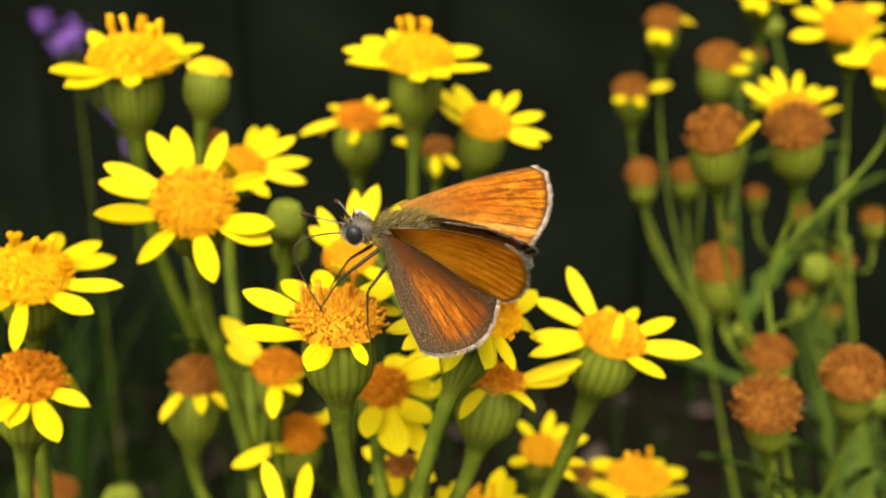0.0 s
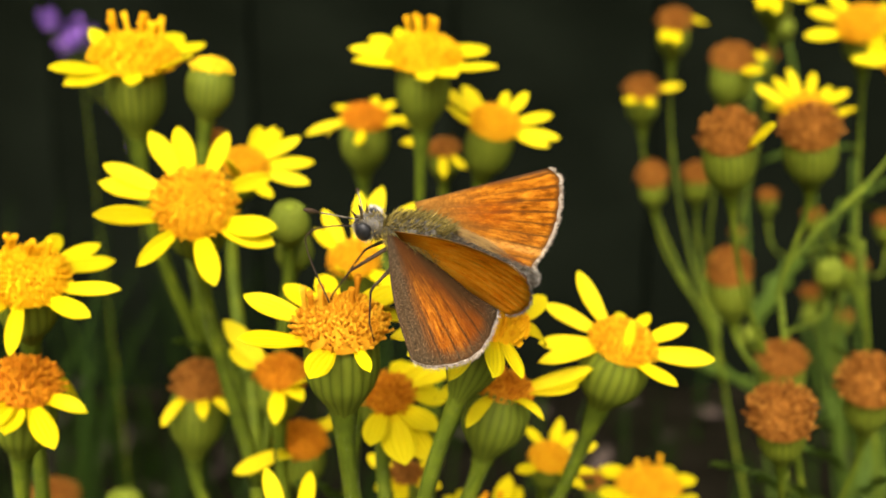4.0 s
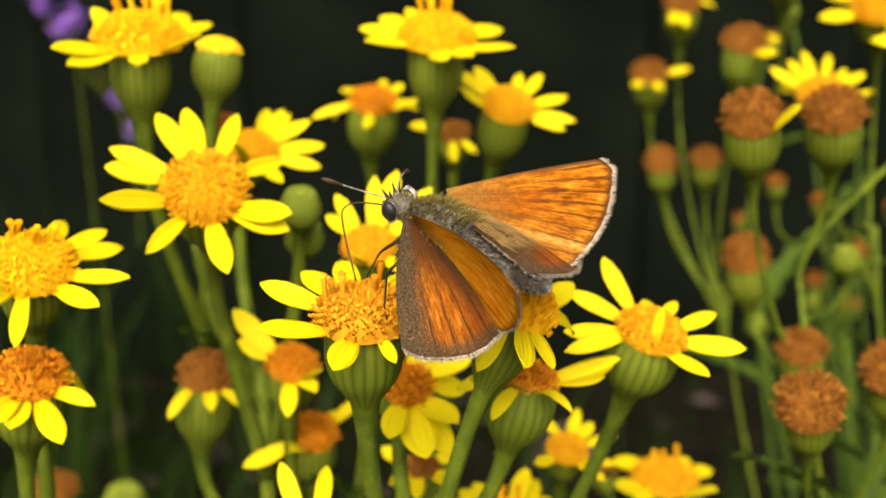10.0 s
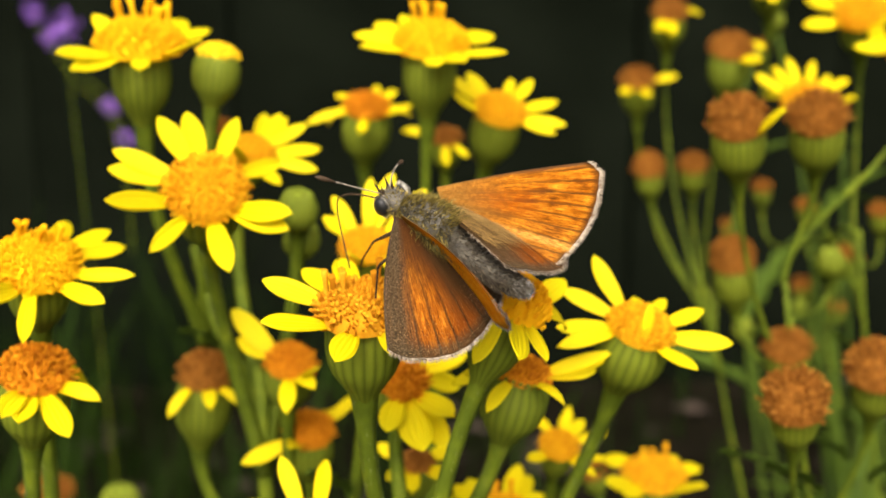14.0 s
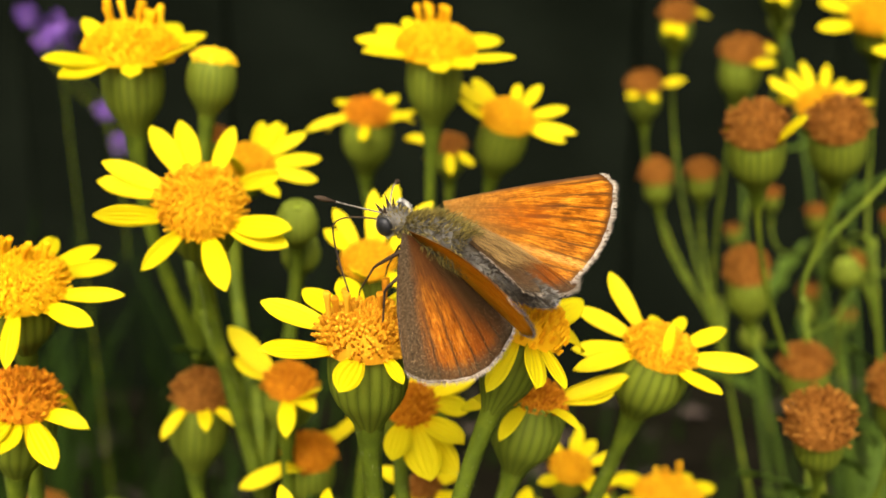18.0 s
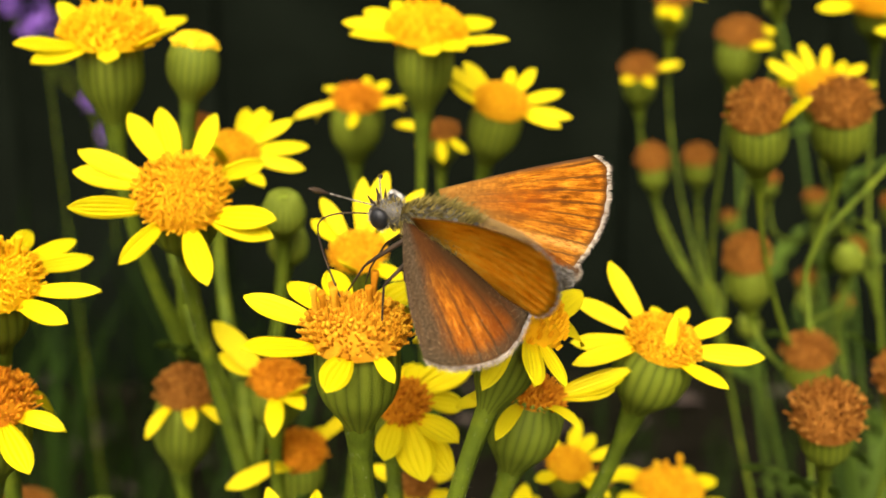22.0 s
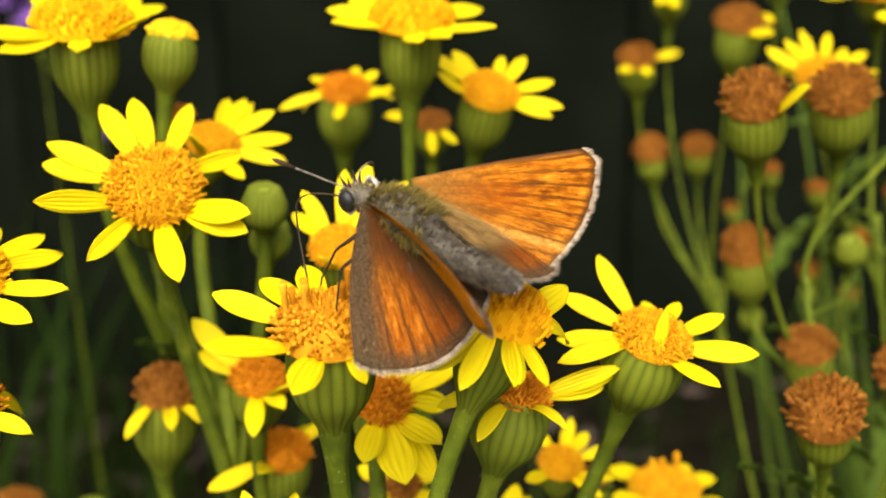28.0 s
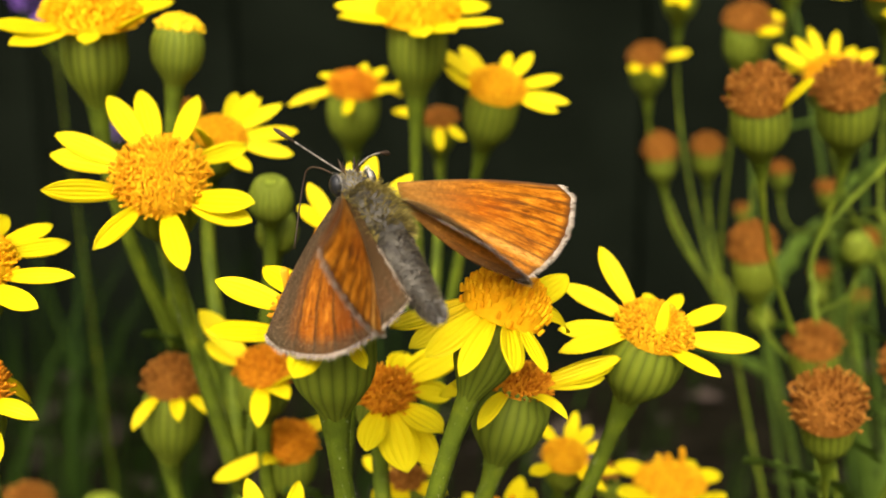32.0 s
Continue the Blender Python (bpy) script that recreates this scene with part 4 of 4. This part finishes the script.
def grass():
    """Loose grass and weeds on the ground behind the plants."""
    rng = random.Random(8)
    pieces = []
    for _ in range(1500):
        x, y = rng.uniform(-0.75, 0.75), rng.uniform(0.32, 1.38)
        if rng.random() < 0.45 and x > 0:
            continue
        h = rng.uniform(0.05, 0.20) * (1.5 if x < -0.05 else 0.8)
        a = rng.uniform(0, 6.28)
        w = rng.uniform(0.0012, 0.0035)
        lean = Vector((math.cos(a), math.sin(a), 0)) * h * rng.uniform(0.1, 0.6)
        side = Vector((-math.sin(a), math.cos(a), 0)) * w
        p = Vector((x, y, -0.03))
        v = []
        for s, k in ((0, 1), (0.4, 0.9), (0.75, 0.6)):
            c = p + Vector((0, 0, h * s)) + lean * s * s
            v += [c - side * k, c + side * k]
        v.append(p + Vector((0, 0, h)) + lean)
        pieces.append((v, [(0, 1, 3, 2), (2, 3, 5, 4), (4, 5, 6)]))
    tagged(new("grass", mesh_from("grass", *blend_meshes(pieces), GRASS)), "thin dark grass with the shade put into its colour", "grass", kind="stuff")
    pieces = []
    for _ in range(260):
        p = Vector((rng.uniform(-0.8, 0.8), rng.uniform(0.35, 1.4), rng.uniform(-0.022, 0.004)))
        a, r = rng.uniform(0, 6.28), rng.uniform(0.008, 0.028)
        x, y = Vector((math.cos(a), math.sin(a), rng.uniform(-0.4, 0.4))), Vector((-math.sin(a), math.cos(a), rng.uniform(-0.4, 0.4)))
        v = [p - x * r, p - x * r * 0.3 + y * r * 0.45, p + x * r * 0.5 + y * r * 0.35, p + x * r * 1.1, p + x * r * 0.4 - y * r * 0.4, p - x * r * 0.4 - y * r * 0.4, p + Vector((0, 0, r * 0.35))]
        pieces.append((v, [(i, (i + 1) % 6, 6) for i in range(6)]))
    tagged(new("leaf_litter", mesh_from("leaf_litter", *blend_meshes(pieces), LITTER)), "dry brown leaf litter on the soil", "leaf litter", kind="stuff")


grass()

# ---- the butterfly ----
FLIGHT = [
    (0, (-0.00242, 0.10182, 0.52379), (-15.9, -2.4, 170.4), (33.9, -57.0, 28.0), (7.0, -19.6, 51.9), (-26.6, -21.0, 29.9)),
    (3, (-0.00208, 0.10285, 0.52354), (-20.1, -6.2, 161.5), (33.8, -59.5, 35.0), (6.6, -45.8, 40.8), (-25.4, -23.8, 34.1)),
    (6, (-0.00217, 0.10306, 0.52371), (-21.5, -8.1, 159.5), (39.0, -63.3, 31.5), (4.8, -54.9, 39.0), (-22.8, -30.9, 35.5)),
    (7, (-0.00219, 0.10281, 0.52360), (-20.6, -6.9, 157.4), (35.2, -59.3, 35.1), (4.9, -44.6, 41.7), (-22.7, -26.4, 36.1)),
    (8, (-0.00225, 0.10295, 0.52347), (-18.7, -6.7, 158.7), (31.7, -58.0, 34.8), (9.3, -34.9, 45.8), (-27.4, -25.2, 36.2)),
    (9, (-0.00245, 0.10286, 0.52338), (-17.3, -6.9, 145.6), (38.6, -69.6, 35.3), (10.0, -40.8, 36.9), (-28.7, -28.1, 43.9)),
    (11, (-0.00259, 0.10213, 0.52343), (-18.2, -11.4, 138.5), (36.0, -73.7, 38.6), (5.6, -41.1, 33.7), (-25.4, -28.1, 42.1)),
    (13, (-0.00251, 0.10246, 0.52356), (-18.1, -15.7, 134.6), (8.9, -68.0, 66.6), (3.8, -31.0, 36.3), (-32.3, -26.1, 44.7)),
    (14, (-0.00325, 0.10181, 0.52334), (-22.6, -14.2, 138.1), (8.1, -68.3, 68.0), (6.2, -32.6, 34.8), (-27.0, -28.7, 43.0)),
    (17, (-0.00345, 0.10291, 0.52339), (-20.4, -10.8, 139.2), (6.0, -66.9, 66.5), (5.6, -44.4, 33.8), (-30.2, -29.6, 44.0)),
    (19, (-0.00316, 0.10303, 0.52329), (-21.2, -7.4, 148.4), (32.0, -54.5, 38.4), (7.1, -34.6, 43.1), (-20.8, -29.6, 37.9)),
    (20, (-0.00347, 0.10344, 0.52275), (-22.3, -4.8, 150.0), (36.9, -54.4, 33.2), (6.2, -32.7, 41.7), (-22.4, -25.2, 36.4)),
    (21, (-0.00303, 0.10337, 0.52331), (-20.9, -3.1, 153.4), (40.5, -60.8, 28.4), (2.3, -45.9, 41.5), (-21.7, -25.3, 32.7)),
    (23, (-0.00245, 0.10485, 0.52315), (-12.2, -10.8, 147.4), (39.7, -60.0, 35.3), (9.1, -41.7, 35.4), (-23.9, -25.2, 41.0)),
    (24, (-0.00312, 0.10474, 0.52330), (-9.2, -6.7, 140.2), (26.7, -57.6, 47.6), (12.8, -40.7, 32.5), (-28.5, -22.3, 42.4)),
    (25, (-0.00333, 0.10407, 0.52372), (-7.7, -7.9, 137.5), (4.1, -59.8, 68.6), (15.1, -46.6, 28.5), (-34.8, -24.9, 46.3)),
    (28, (-0.00351, 0.10448, 0.52341), (-11.6, -7.8, 136.7), (-9.5, -60.9, 81.8), (11.8, -49.0, 28.6), (-42.7, -24.1, 48.1)),
    (29, (-0.00290, 0.10290, 0.52412), (-11.3, -6.5, 131.0), (17.5, -61.2, 53.2), (-0.9, -33.7, 25.7), (-39.8, -9.2, 31.5)),
    (29.5, (-0.00446, 0.10263, 0.52346), (1.0, -12.5, 121.6), (32.0, -54.3, 32.7), (6.1, -30.1, 6.5), (-39.8, 3.0, 21.6)),
    (30, (-0.00563, 0.10399, 0.52307), (-5.0, -10.5, 121.6), (38.7, -50.7, 23.0), (41.1, -53.4, 15.2), (-34.8, 1.5, 20.5)),
    (31, (-0.00556, 0.10424, 0.52200), (-5.4, -12.2, 118.2), (35.8, -52.0, 25.9), (14.6, -40.7, 12.4), (-38.9, 0.1, 18.9)),
    (32, (-0.00574, 0.10422, 0.52236), (-5.4, -18.3, 117.3), (36.8, -55.8, 27.4), (-5.7, -23.4, 11.1), (-40.2, 2.3, 18.2)),
]

MM = 0.001


def fan(kind, s, q):
    """A point of a left wing laid flat: s from root to edge, q from the leading to the trailing edge; metres."""
    tip, heel, bulge = (Vector((14.44, 0.46)), Vector((7.54, 9.11)), 1.39) if kind == "fore" else (Vector((12.18, 1.60)), Vector((3.83, 10.60)), 2.41)
    out = Vector((heel.y - tip.y, tip.x - heel.x)).normalized()
    edge = tip.lerp(heel, q) + out * (bulge * math.sin(math.pi * q))
    edge *= 1 - (0.085 if kind == "fore" else 0.05) * max(0, 1 - q / 0.14) ** 2 - 0.03 * max(0, (q - 0.9) / 0.1) ** 2
    edge *= 1 + 0.0025 * math.cos(q * (9 if kind == "fore" else 7) * 2 * math.pi)
    a, b = edge.x * s, edge.y * s
    b += (q * (2.3 if kind == "fore" else 2.0) - 0.5) * max(0.0, 1 - s) ** 1.5
    b -= (0.07 if kind == "fore" else 0.74) * math.sin(math.pi * min(1, s * 0.95)) * (1 - q) ** 2
    if kind == "fore":
        b += 1.5 * math.sin(math.pi * min(1, s * 1.02)) * q ** 4
    ripple = 0.035 * math.cos(q * (9 if kind == "fore" else 7) * 2 * math.pi) * s
    camber = (0.4 if kind == "fore" else 0.7) * math.sin(math.pi * s) * math.sin(math.pi * q)
    if kind == "fore":
        camber += 0.6 * math.sin(math.pi * s) * (1 - 0.7 * q)
    return Vector((-b, a, ripple + camber)) * MM


def wing(kind, flip, parent):
    ns, nq = 22, 56
    verts, uvs = [], []
    thick = 0.05 * MM
    for layer in (0, 1):
        for i in range(ns + 1):
            for j in range(nq + 1):
                p = fan(kind, i / ns, j / nq)
                p.z -= thick * layer
                if flip:
                    p.y = -p.y
                verts.append(p)
                uvs.append((j / nq, i / ns))
    count = (ns + 1) * (nq + 1)
    faces, mats = [], []
    for layer in (0, 1):
        for i in range(ns):
            for j in range(nq):
                q = layer * count + i * (nq + 1) + j
                face = (q, q + 1, q + nq + 2, q + nq + 1)
                faces.append(face if (layer == 0) == flip else face[::-1])
                mats.append(layer)
    rim = [j for j in range(nq + 1)] + [i * (nq + 1) + nq for i in range(1, ns + 1)]
    rim += [ns * (nq + 1) + j for j in range(nq - 1, -1, -1)] + [i * (nq + 1) for i in range(ns - 1, 0, -1)]
    for a, b in zip(rim, rim[1:] + rim[:1]):
        faces.append((a, b, count + b, count + a))
        mats.append(0)
    top = FORE_TOP if kind == "fore" else HIND_TOP
    low = FORE_UNDER if kind == "fore" else HIND_TOP
    me = mesh_from(kind + "wing", verts, faces, (top, low), uvs=uvs)
    me.polygons.foreach_set("material_index", mats)
    name = "forewing" if kind == "fore" else "hindwing"
    ob = part(name, me, None, parent, "orange forewing with dark veins and a pale fringe" if kind == "fore" else "brown-edged orange hindwing with a pale fringe")
    rng = random.Random(3 if flip else 4)
    pieces = []
    total = 760
    for i in range(total):
        q = (i + rng.random()) / total
        s0 = 0.985
        root, tip = fan(kind, s0, q), fan(kind, s0 + rng.uniform(0.012, 0.044), min(1, max(0, q + rng.uniform(-0.02, 0.02))))
        tip.z += rng.uniform(-0.25, 0.25) * MM
        side = (fan(kind, s0, min(1, q + 0.004)) - fan(kind, s0, max(0, q - 0.004))).normalized() * (0.04 * MM)
        tri = [root - side, root + side, tip]
        if flip:
            tri = [Vector((p.x, -p.y, p.z)) for p in tri]
        pieces.append((tri, [(0, 1, 2)]))
    for i in range(200 if kind == "hind" else 0):
        at = rng.uniform(0.45, 0.99)
        root = fan(kind, at, 0.995)
        tip = root + Vector((-rng.uniform(0.25, 0.55), rng.uniform(-0.1, 0.3), rng.uniform(-0.15, 0.15))) * MM
        side = (fan(kind, at + 0.01, 0.995) - root).normalized() * (0.04 * MM)
        tri = [root - side, root + side, tip]
        if flip:
            tri = [Vector((p.x, -p.y, p.z)) for p in tri]
        pieces.append((tri, [(0, 1, 2)]))
    part("fringe", mesh_from("fringe", *blend_meshes(pieces), FRINGE, smooth=False), FRINGE, ob, "pale hair fringe")
    if kind == "hind" and flip:
        down = []
        for i in range(1700):
            at, q = rng.uniform(0.04, 0.62), rng.uniform(0.45, 0.93)
            if rng.random() < (at - 0.2) * 1.5:
                continue
            root = fan(kind, at, q) + Vector((0, 0, 0.03)) * MM
            tip = fan(kind, at + rng.uniform(0.10, 0.22), q + rng.uniform(-0.02, 0.05)) + Vector((0, 0, rng.uniform(0.1, 0.45))) * MM
            side = Vector((0.045, 0, 0)) * MM
            tri = [Vector((p.x, -p.y, p.z)) for p in (root - side, root + side, tip)]
            down.append((tri, [(0, 1, 2)]))
        part("wing_hair", mesh_from("wing_hair", *blend_meshes(down), WING_HAIR, smooth=False), WING_HAIR, ob, "long golden hair on the wing's inner half")
    return ob


def spindle(stations, sides=20):
    """A body of round sections (x, z, half-width, half-height) along x, in millimetres."""
    verts, faces = [], []
    for x, z, w, h in stations:
        for k in range(sides):
            a = 2 * math.pi * k / sides
            verts.append(Vector((x, w * math.cos(a), z + h * math.sin(a))) * MM)
    for i in range(len(stations) - 1):
        for k in range(sides):
            faces.append((i * sides + k, (i + 1) * sides + k, (i + 1) * sides + (k + 1) % sides, i * sides + (k + 1) % sides))
    faces.append(tuple(range(sides)))
    faces.append(tuple((len(stations) - 1) * sides + k for k in range(sides))[::-1])
    return verts, faces


def hairs(stations, count, length, lean, seed, top_only=0.0, wide=0.05):
    """Short tapering hairs standing on a spindle body, combed towards the tail."""
    rng = random.Random(seed)
    pieces = []
    for _ in range(count):
        f = rng.uniform(0, len(stations) - 1.001)
        i, g = int(f), f % 1
        x, z, w, h = (stations[i][n] * (1 - g) + stations[i + 1][n] * g for n in range(4))
        a = rng.uniform(-top_only, math.pi + top_only)
        n = Vector((0, math.cos(a), math.sin(a)))
        p = Vector((x, w * n.y, z + h * n.z)) * MM
        d = (n + Vector((-lean + rng.uniform(-0.5, 0.5), rng.uniform(-0.4, 0.4), rng.uniform(-0.4, 0.4)))).normalized()
        side = d.cross(Vector((rng.uniform(-1, 1), rng.uniform(-1, 1), rng.uniform(-1, 1)))).normalized() * (wide * MM)
        tip = p + d * (length * rng.uniform(0.5, 1.2) * MM)
        pieces.append(([p - side, p + side, tip], [(0, 1, 2)]))
    return blend_meshes(pieces)


def ball(at, r, squash=(1, 1, 1), seg=16):
    bm = bmesh.new()
    bmesh.ops.create_uvsphere(bm, u_segments=seg, v_segments=seg // 2, radius=r)
    for v in bm.verts:
        v.co = Vector((v.co.x * squash[0] + at[0], v.co.y * squash[1] + at[1], v.co.z * squash[2] + at[2])) * MM
    for f in bm.faces:
        f.smooth = True
    return bm


def butterfly():
    bug = tagged(new("butterfly"), "small orange skipper butterfly with half-open wings feeding on ragwort", "butterfly")
    chest = ((4.0, 0.2, 0.5, 0.6), (3.3, 0.25, 1.3, 1.2), (2.0, 0.3, 1.75, 1.6), (0.3, 0.3, 1.85, 1.7), (-1.2, 0.1, 1.6, 1.5), (-2.2, 0.0, 1.2, 1.15))
    tail = ((-1.6, -0.3, 1.25, 1.15), (-3.0, -0.9, 1.35, 1.15), (-4.8, -1.4, 1.32, 1.12), (-7.0, -1.7, 1.12, 1.0), (-8.6, -1.75, 0.75, 0.78), (-9.6, -1.68, 0.42, 0.46), (-9.95, -1.65, 0.06, 0.06))
    thorax = part("thorax", mesh_from("thorax", *spindle(chest), BODY), BODY, bug, "grey-olive furry thorax")
    part("fur", mesh_from("fur", *hairs(chest, 2600, 1.15, 0.9, 1, 0.9), FUR, smooth=False), FUR, thorax)
    abdomen = part("abdomen", mesh_from("abdomen", *spindle(tail), BODY), BODY, bug, "grey scaly abdomen with a pale tip")
    part("fur", mesh_from("fur", *hairs(tail, 4200, 0.62, 1.6, 2, 1.2, 0.045), ABDOMEN, smooth=False), ABDOMEN, abdomen)
    part("tail_tuft", mesh_from("tail_tuft", *hairs(tail[4:], 420, 0.7, 2.2, 5, 1.5), BELLY, smooth=False), BELLY, abdomen, "pale grey tail tuft")
    skull = ((6.7, 0.1, 0.3, 0.3), (6.3, 0.25, 0.85, 0.75), (5.5, 0.35, 1.15, 1.0), (4.6, 0.35, 1.25, 1.05), (3.8, 0.25, 0.9, 0.85))
    crown = part("head", mesh_from("head", *spindle(skull), BODY), BODY, bug, "grey-white furry head")
    part("fur", mesh_from("fur", *hairs(skull, 620, 0.42, 0.2, 6, 1.5, 0.05), FUR, smooth=False), FUR, crown, "grey hair")
    part("face", mesh_from("face", *hairs(skull[:3], 300, 0.30, -0.5, 16, 1.5, 0.05), BELLY, smooth=False), BELLY, crown, "white face hair")
    for side in (1, -1):
        eye = part("eye", ball((5.3, 1.36 * side, 0.5), 0.90, (0.85, 0.62, 1.0)), EYE, crown, "glossy black eye")
        rng = random.Random(31)
        lashes = []
        for k in range(150):
            a = rng.uniform(0, 2 * math.pi)
            p = Vector((5.3 + 0.78 * math.cos(a), (1.16 + rng.uniform(-0.1, 0.12)) * side, 0.5 + 0.92 * math.sin(a)))
            tip = p + Vector((0.22 * math.cos(a), 0.24 * side, 0.22 * math.sin(a))) * rng.uniform(0.6, 1.3)
            across = Vector((-math.sin(a), 0, math.cos(a))) * 0.06
            lashes.append(([(p - across) * MM, (p + across) * MM, tip * MM], [(0, 1, 2)]))
        part("eye_ring", mesh_from("eye_ring", *blend_meshes(lashes), BELLY, smooth=False), BELLY, eye, "white hair ring")
        if side > 0:
            pts = bezier(Vector((6.1, 0.55, 1.1)), Vector((7.0, 1.9, 2.0)), Vector((7.9, 3.5, 3.3)), Vector((8.9, 5.1, 4.45)), 18)
        else:
            pts = bezier(Vector((6.1, -0.55, 1.1)), Vector((7.0, -1.8, 1.7)), Vector((7.8, -3.2, 1.3)), Vector((8.5, -4.6, 0.4)), 18)
        rad = [0.065] * 12 + [0.08, 0.12, 0.19, 0.23, 0.20, 0.06]
        antenna = part("antenna", mesh_from("antenna", *tube([p * MM for p in pts[:13]], [r * MM for r in rad[:13]], 8), ANTENNA), ANTENNA, crown, "thin grey clubbed antenna")
        part("club", mesh_from("club", *tube([p * MM for p in pts[12:]], [r * MM for r in rad[12:]], 8), LEG), LEG, antenna, "dark antenna club")
        for k, (reach, up) in enumerate(((0.55, 1.15), (0.15, 1.35))):
            base = Vector((6.1 - 0.5 * k, 0.42 * side, 0.85))
            pts = bezier(base, base + Vector((0.2, 0.1 * side, 0.5)), base + Vector((reach * 0.8, 0.2 * side, 0.9)), base + Vector((reach, 0.25 * side, up)), 7)
            part("palp", mesh_from("palp", *tube([p * MM for p in pts], [r * MM for r in (0.15, 0.16, 0.14, 0.11, 0.08, 0.05, 0.02)], 7), LEG), LEG, crown, "dark upright palp")
    pts = bezier(Vector((6.7, 0.1, -0.1)), Vector((8.4, 0.9, 0.1)), Vector((10.3, 1.5, 0.0)), Vector((10.8, 1.8, -1.2)), 12)
    pts += bezier(Vector((10.8, 1.8, -1.2)), Vector((10.8, 2.2, -2.6)), Vector((9.2, 3.1, -4.4)), Vector((7.8, 4.0, -6.2)), 12)[1:]
    part("proboscis", mesh_from("proboscis", *tube([p * MM for p in pts], 0.075 * MM, 8), LEG), LEG, crown, "long dark bent tongue")
    for side in (1, -1):
        for hip, knee, foot in (
                ((3.2, 1.0, -1.0), (6.7, 1.7, -4.0), (9.2, 1.9, -9.0)),
                ((1.6, 1.2, -1.2), (3.6, 4.1, -3.5), (2.9, 5.4, -8.3)),
                ((0.2, 1.0, -1.1), (-2.2, 2.4, -2.2), (-3.6, 2.8, -6.0))):
            h, n, f = (Vector((p[0], p[1] * side, p[2])) for p in (hip, knee, foot))
            mid = n.lerp(f, 0.62) + Vector((0.3, 0.1 * side, 0))
            pts = [h, h.lerp(n, 0.5), n.lerp(h, 0.08), n.lerp(mid, 0.06), n.lerp(mid, 0.5), mid, mid.lerp(f, 0.5), f]
            part("leg", mesh_from("leg", *tube([p * MM for p in pts], [v * MM for v in (0.20, 0.19, 0.13, 0.11, 0.09, 0.08, 0.06, 0.04)], 8), LEG), LEG, bug, "thin dark jointed leg")
    return bug, wing("fore", False, bug), wing("fore", True, bug), wing("hind", False, bug), wing("hind", True, bug)


BUG, LEFT_FORE, RIGHT_FORE, LEFT_HIND, RIGHT_HIND = butterfly()


def motions():
    """The butterfly turns and shifts on the flower and moves its wings."""
    body, lf, rf, lh, rh = [], [], [], [], []
    mirror = Matrix.Diagonal((1, -1, 1, 1))

    def hinge(x, y, z, turn):
        return pose(x * MM, y * MM, z * MM, *turn)

    for t, at, turn, left, right, hind in FLIGHT:
        body.append((t, pose(*at, *turn)))
        lf.append((t, hinge(1.70, 2.15, 1.62, left)))
        rf.append((t, mirror @ hinge(1.70, 2.15, 1.62, right) @ mirror))
        lh.append((t, hinge(2.14, 2.13, 1.36, hind)))
        rh.append((t, mirror @ hinge(1.55, 1.60, 1.38, right) @ pose(0, 0, -0.35 * MM, -41.7, 44.7, -8.6) @ mirror))
    for ob, rows in ((BUG, body), (LEFT_FORE, lf), (RIGHT_FORE, rf), (LEFT_HIND, lh), (RIGHT_HIND, rh)):
        walk(ob, rows)


motions()
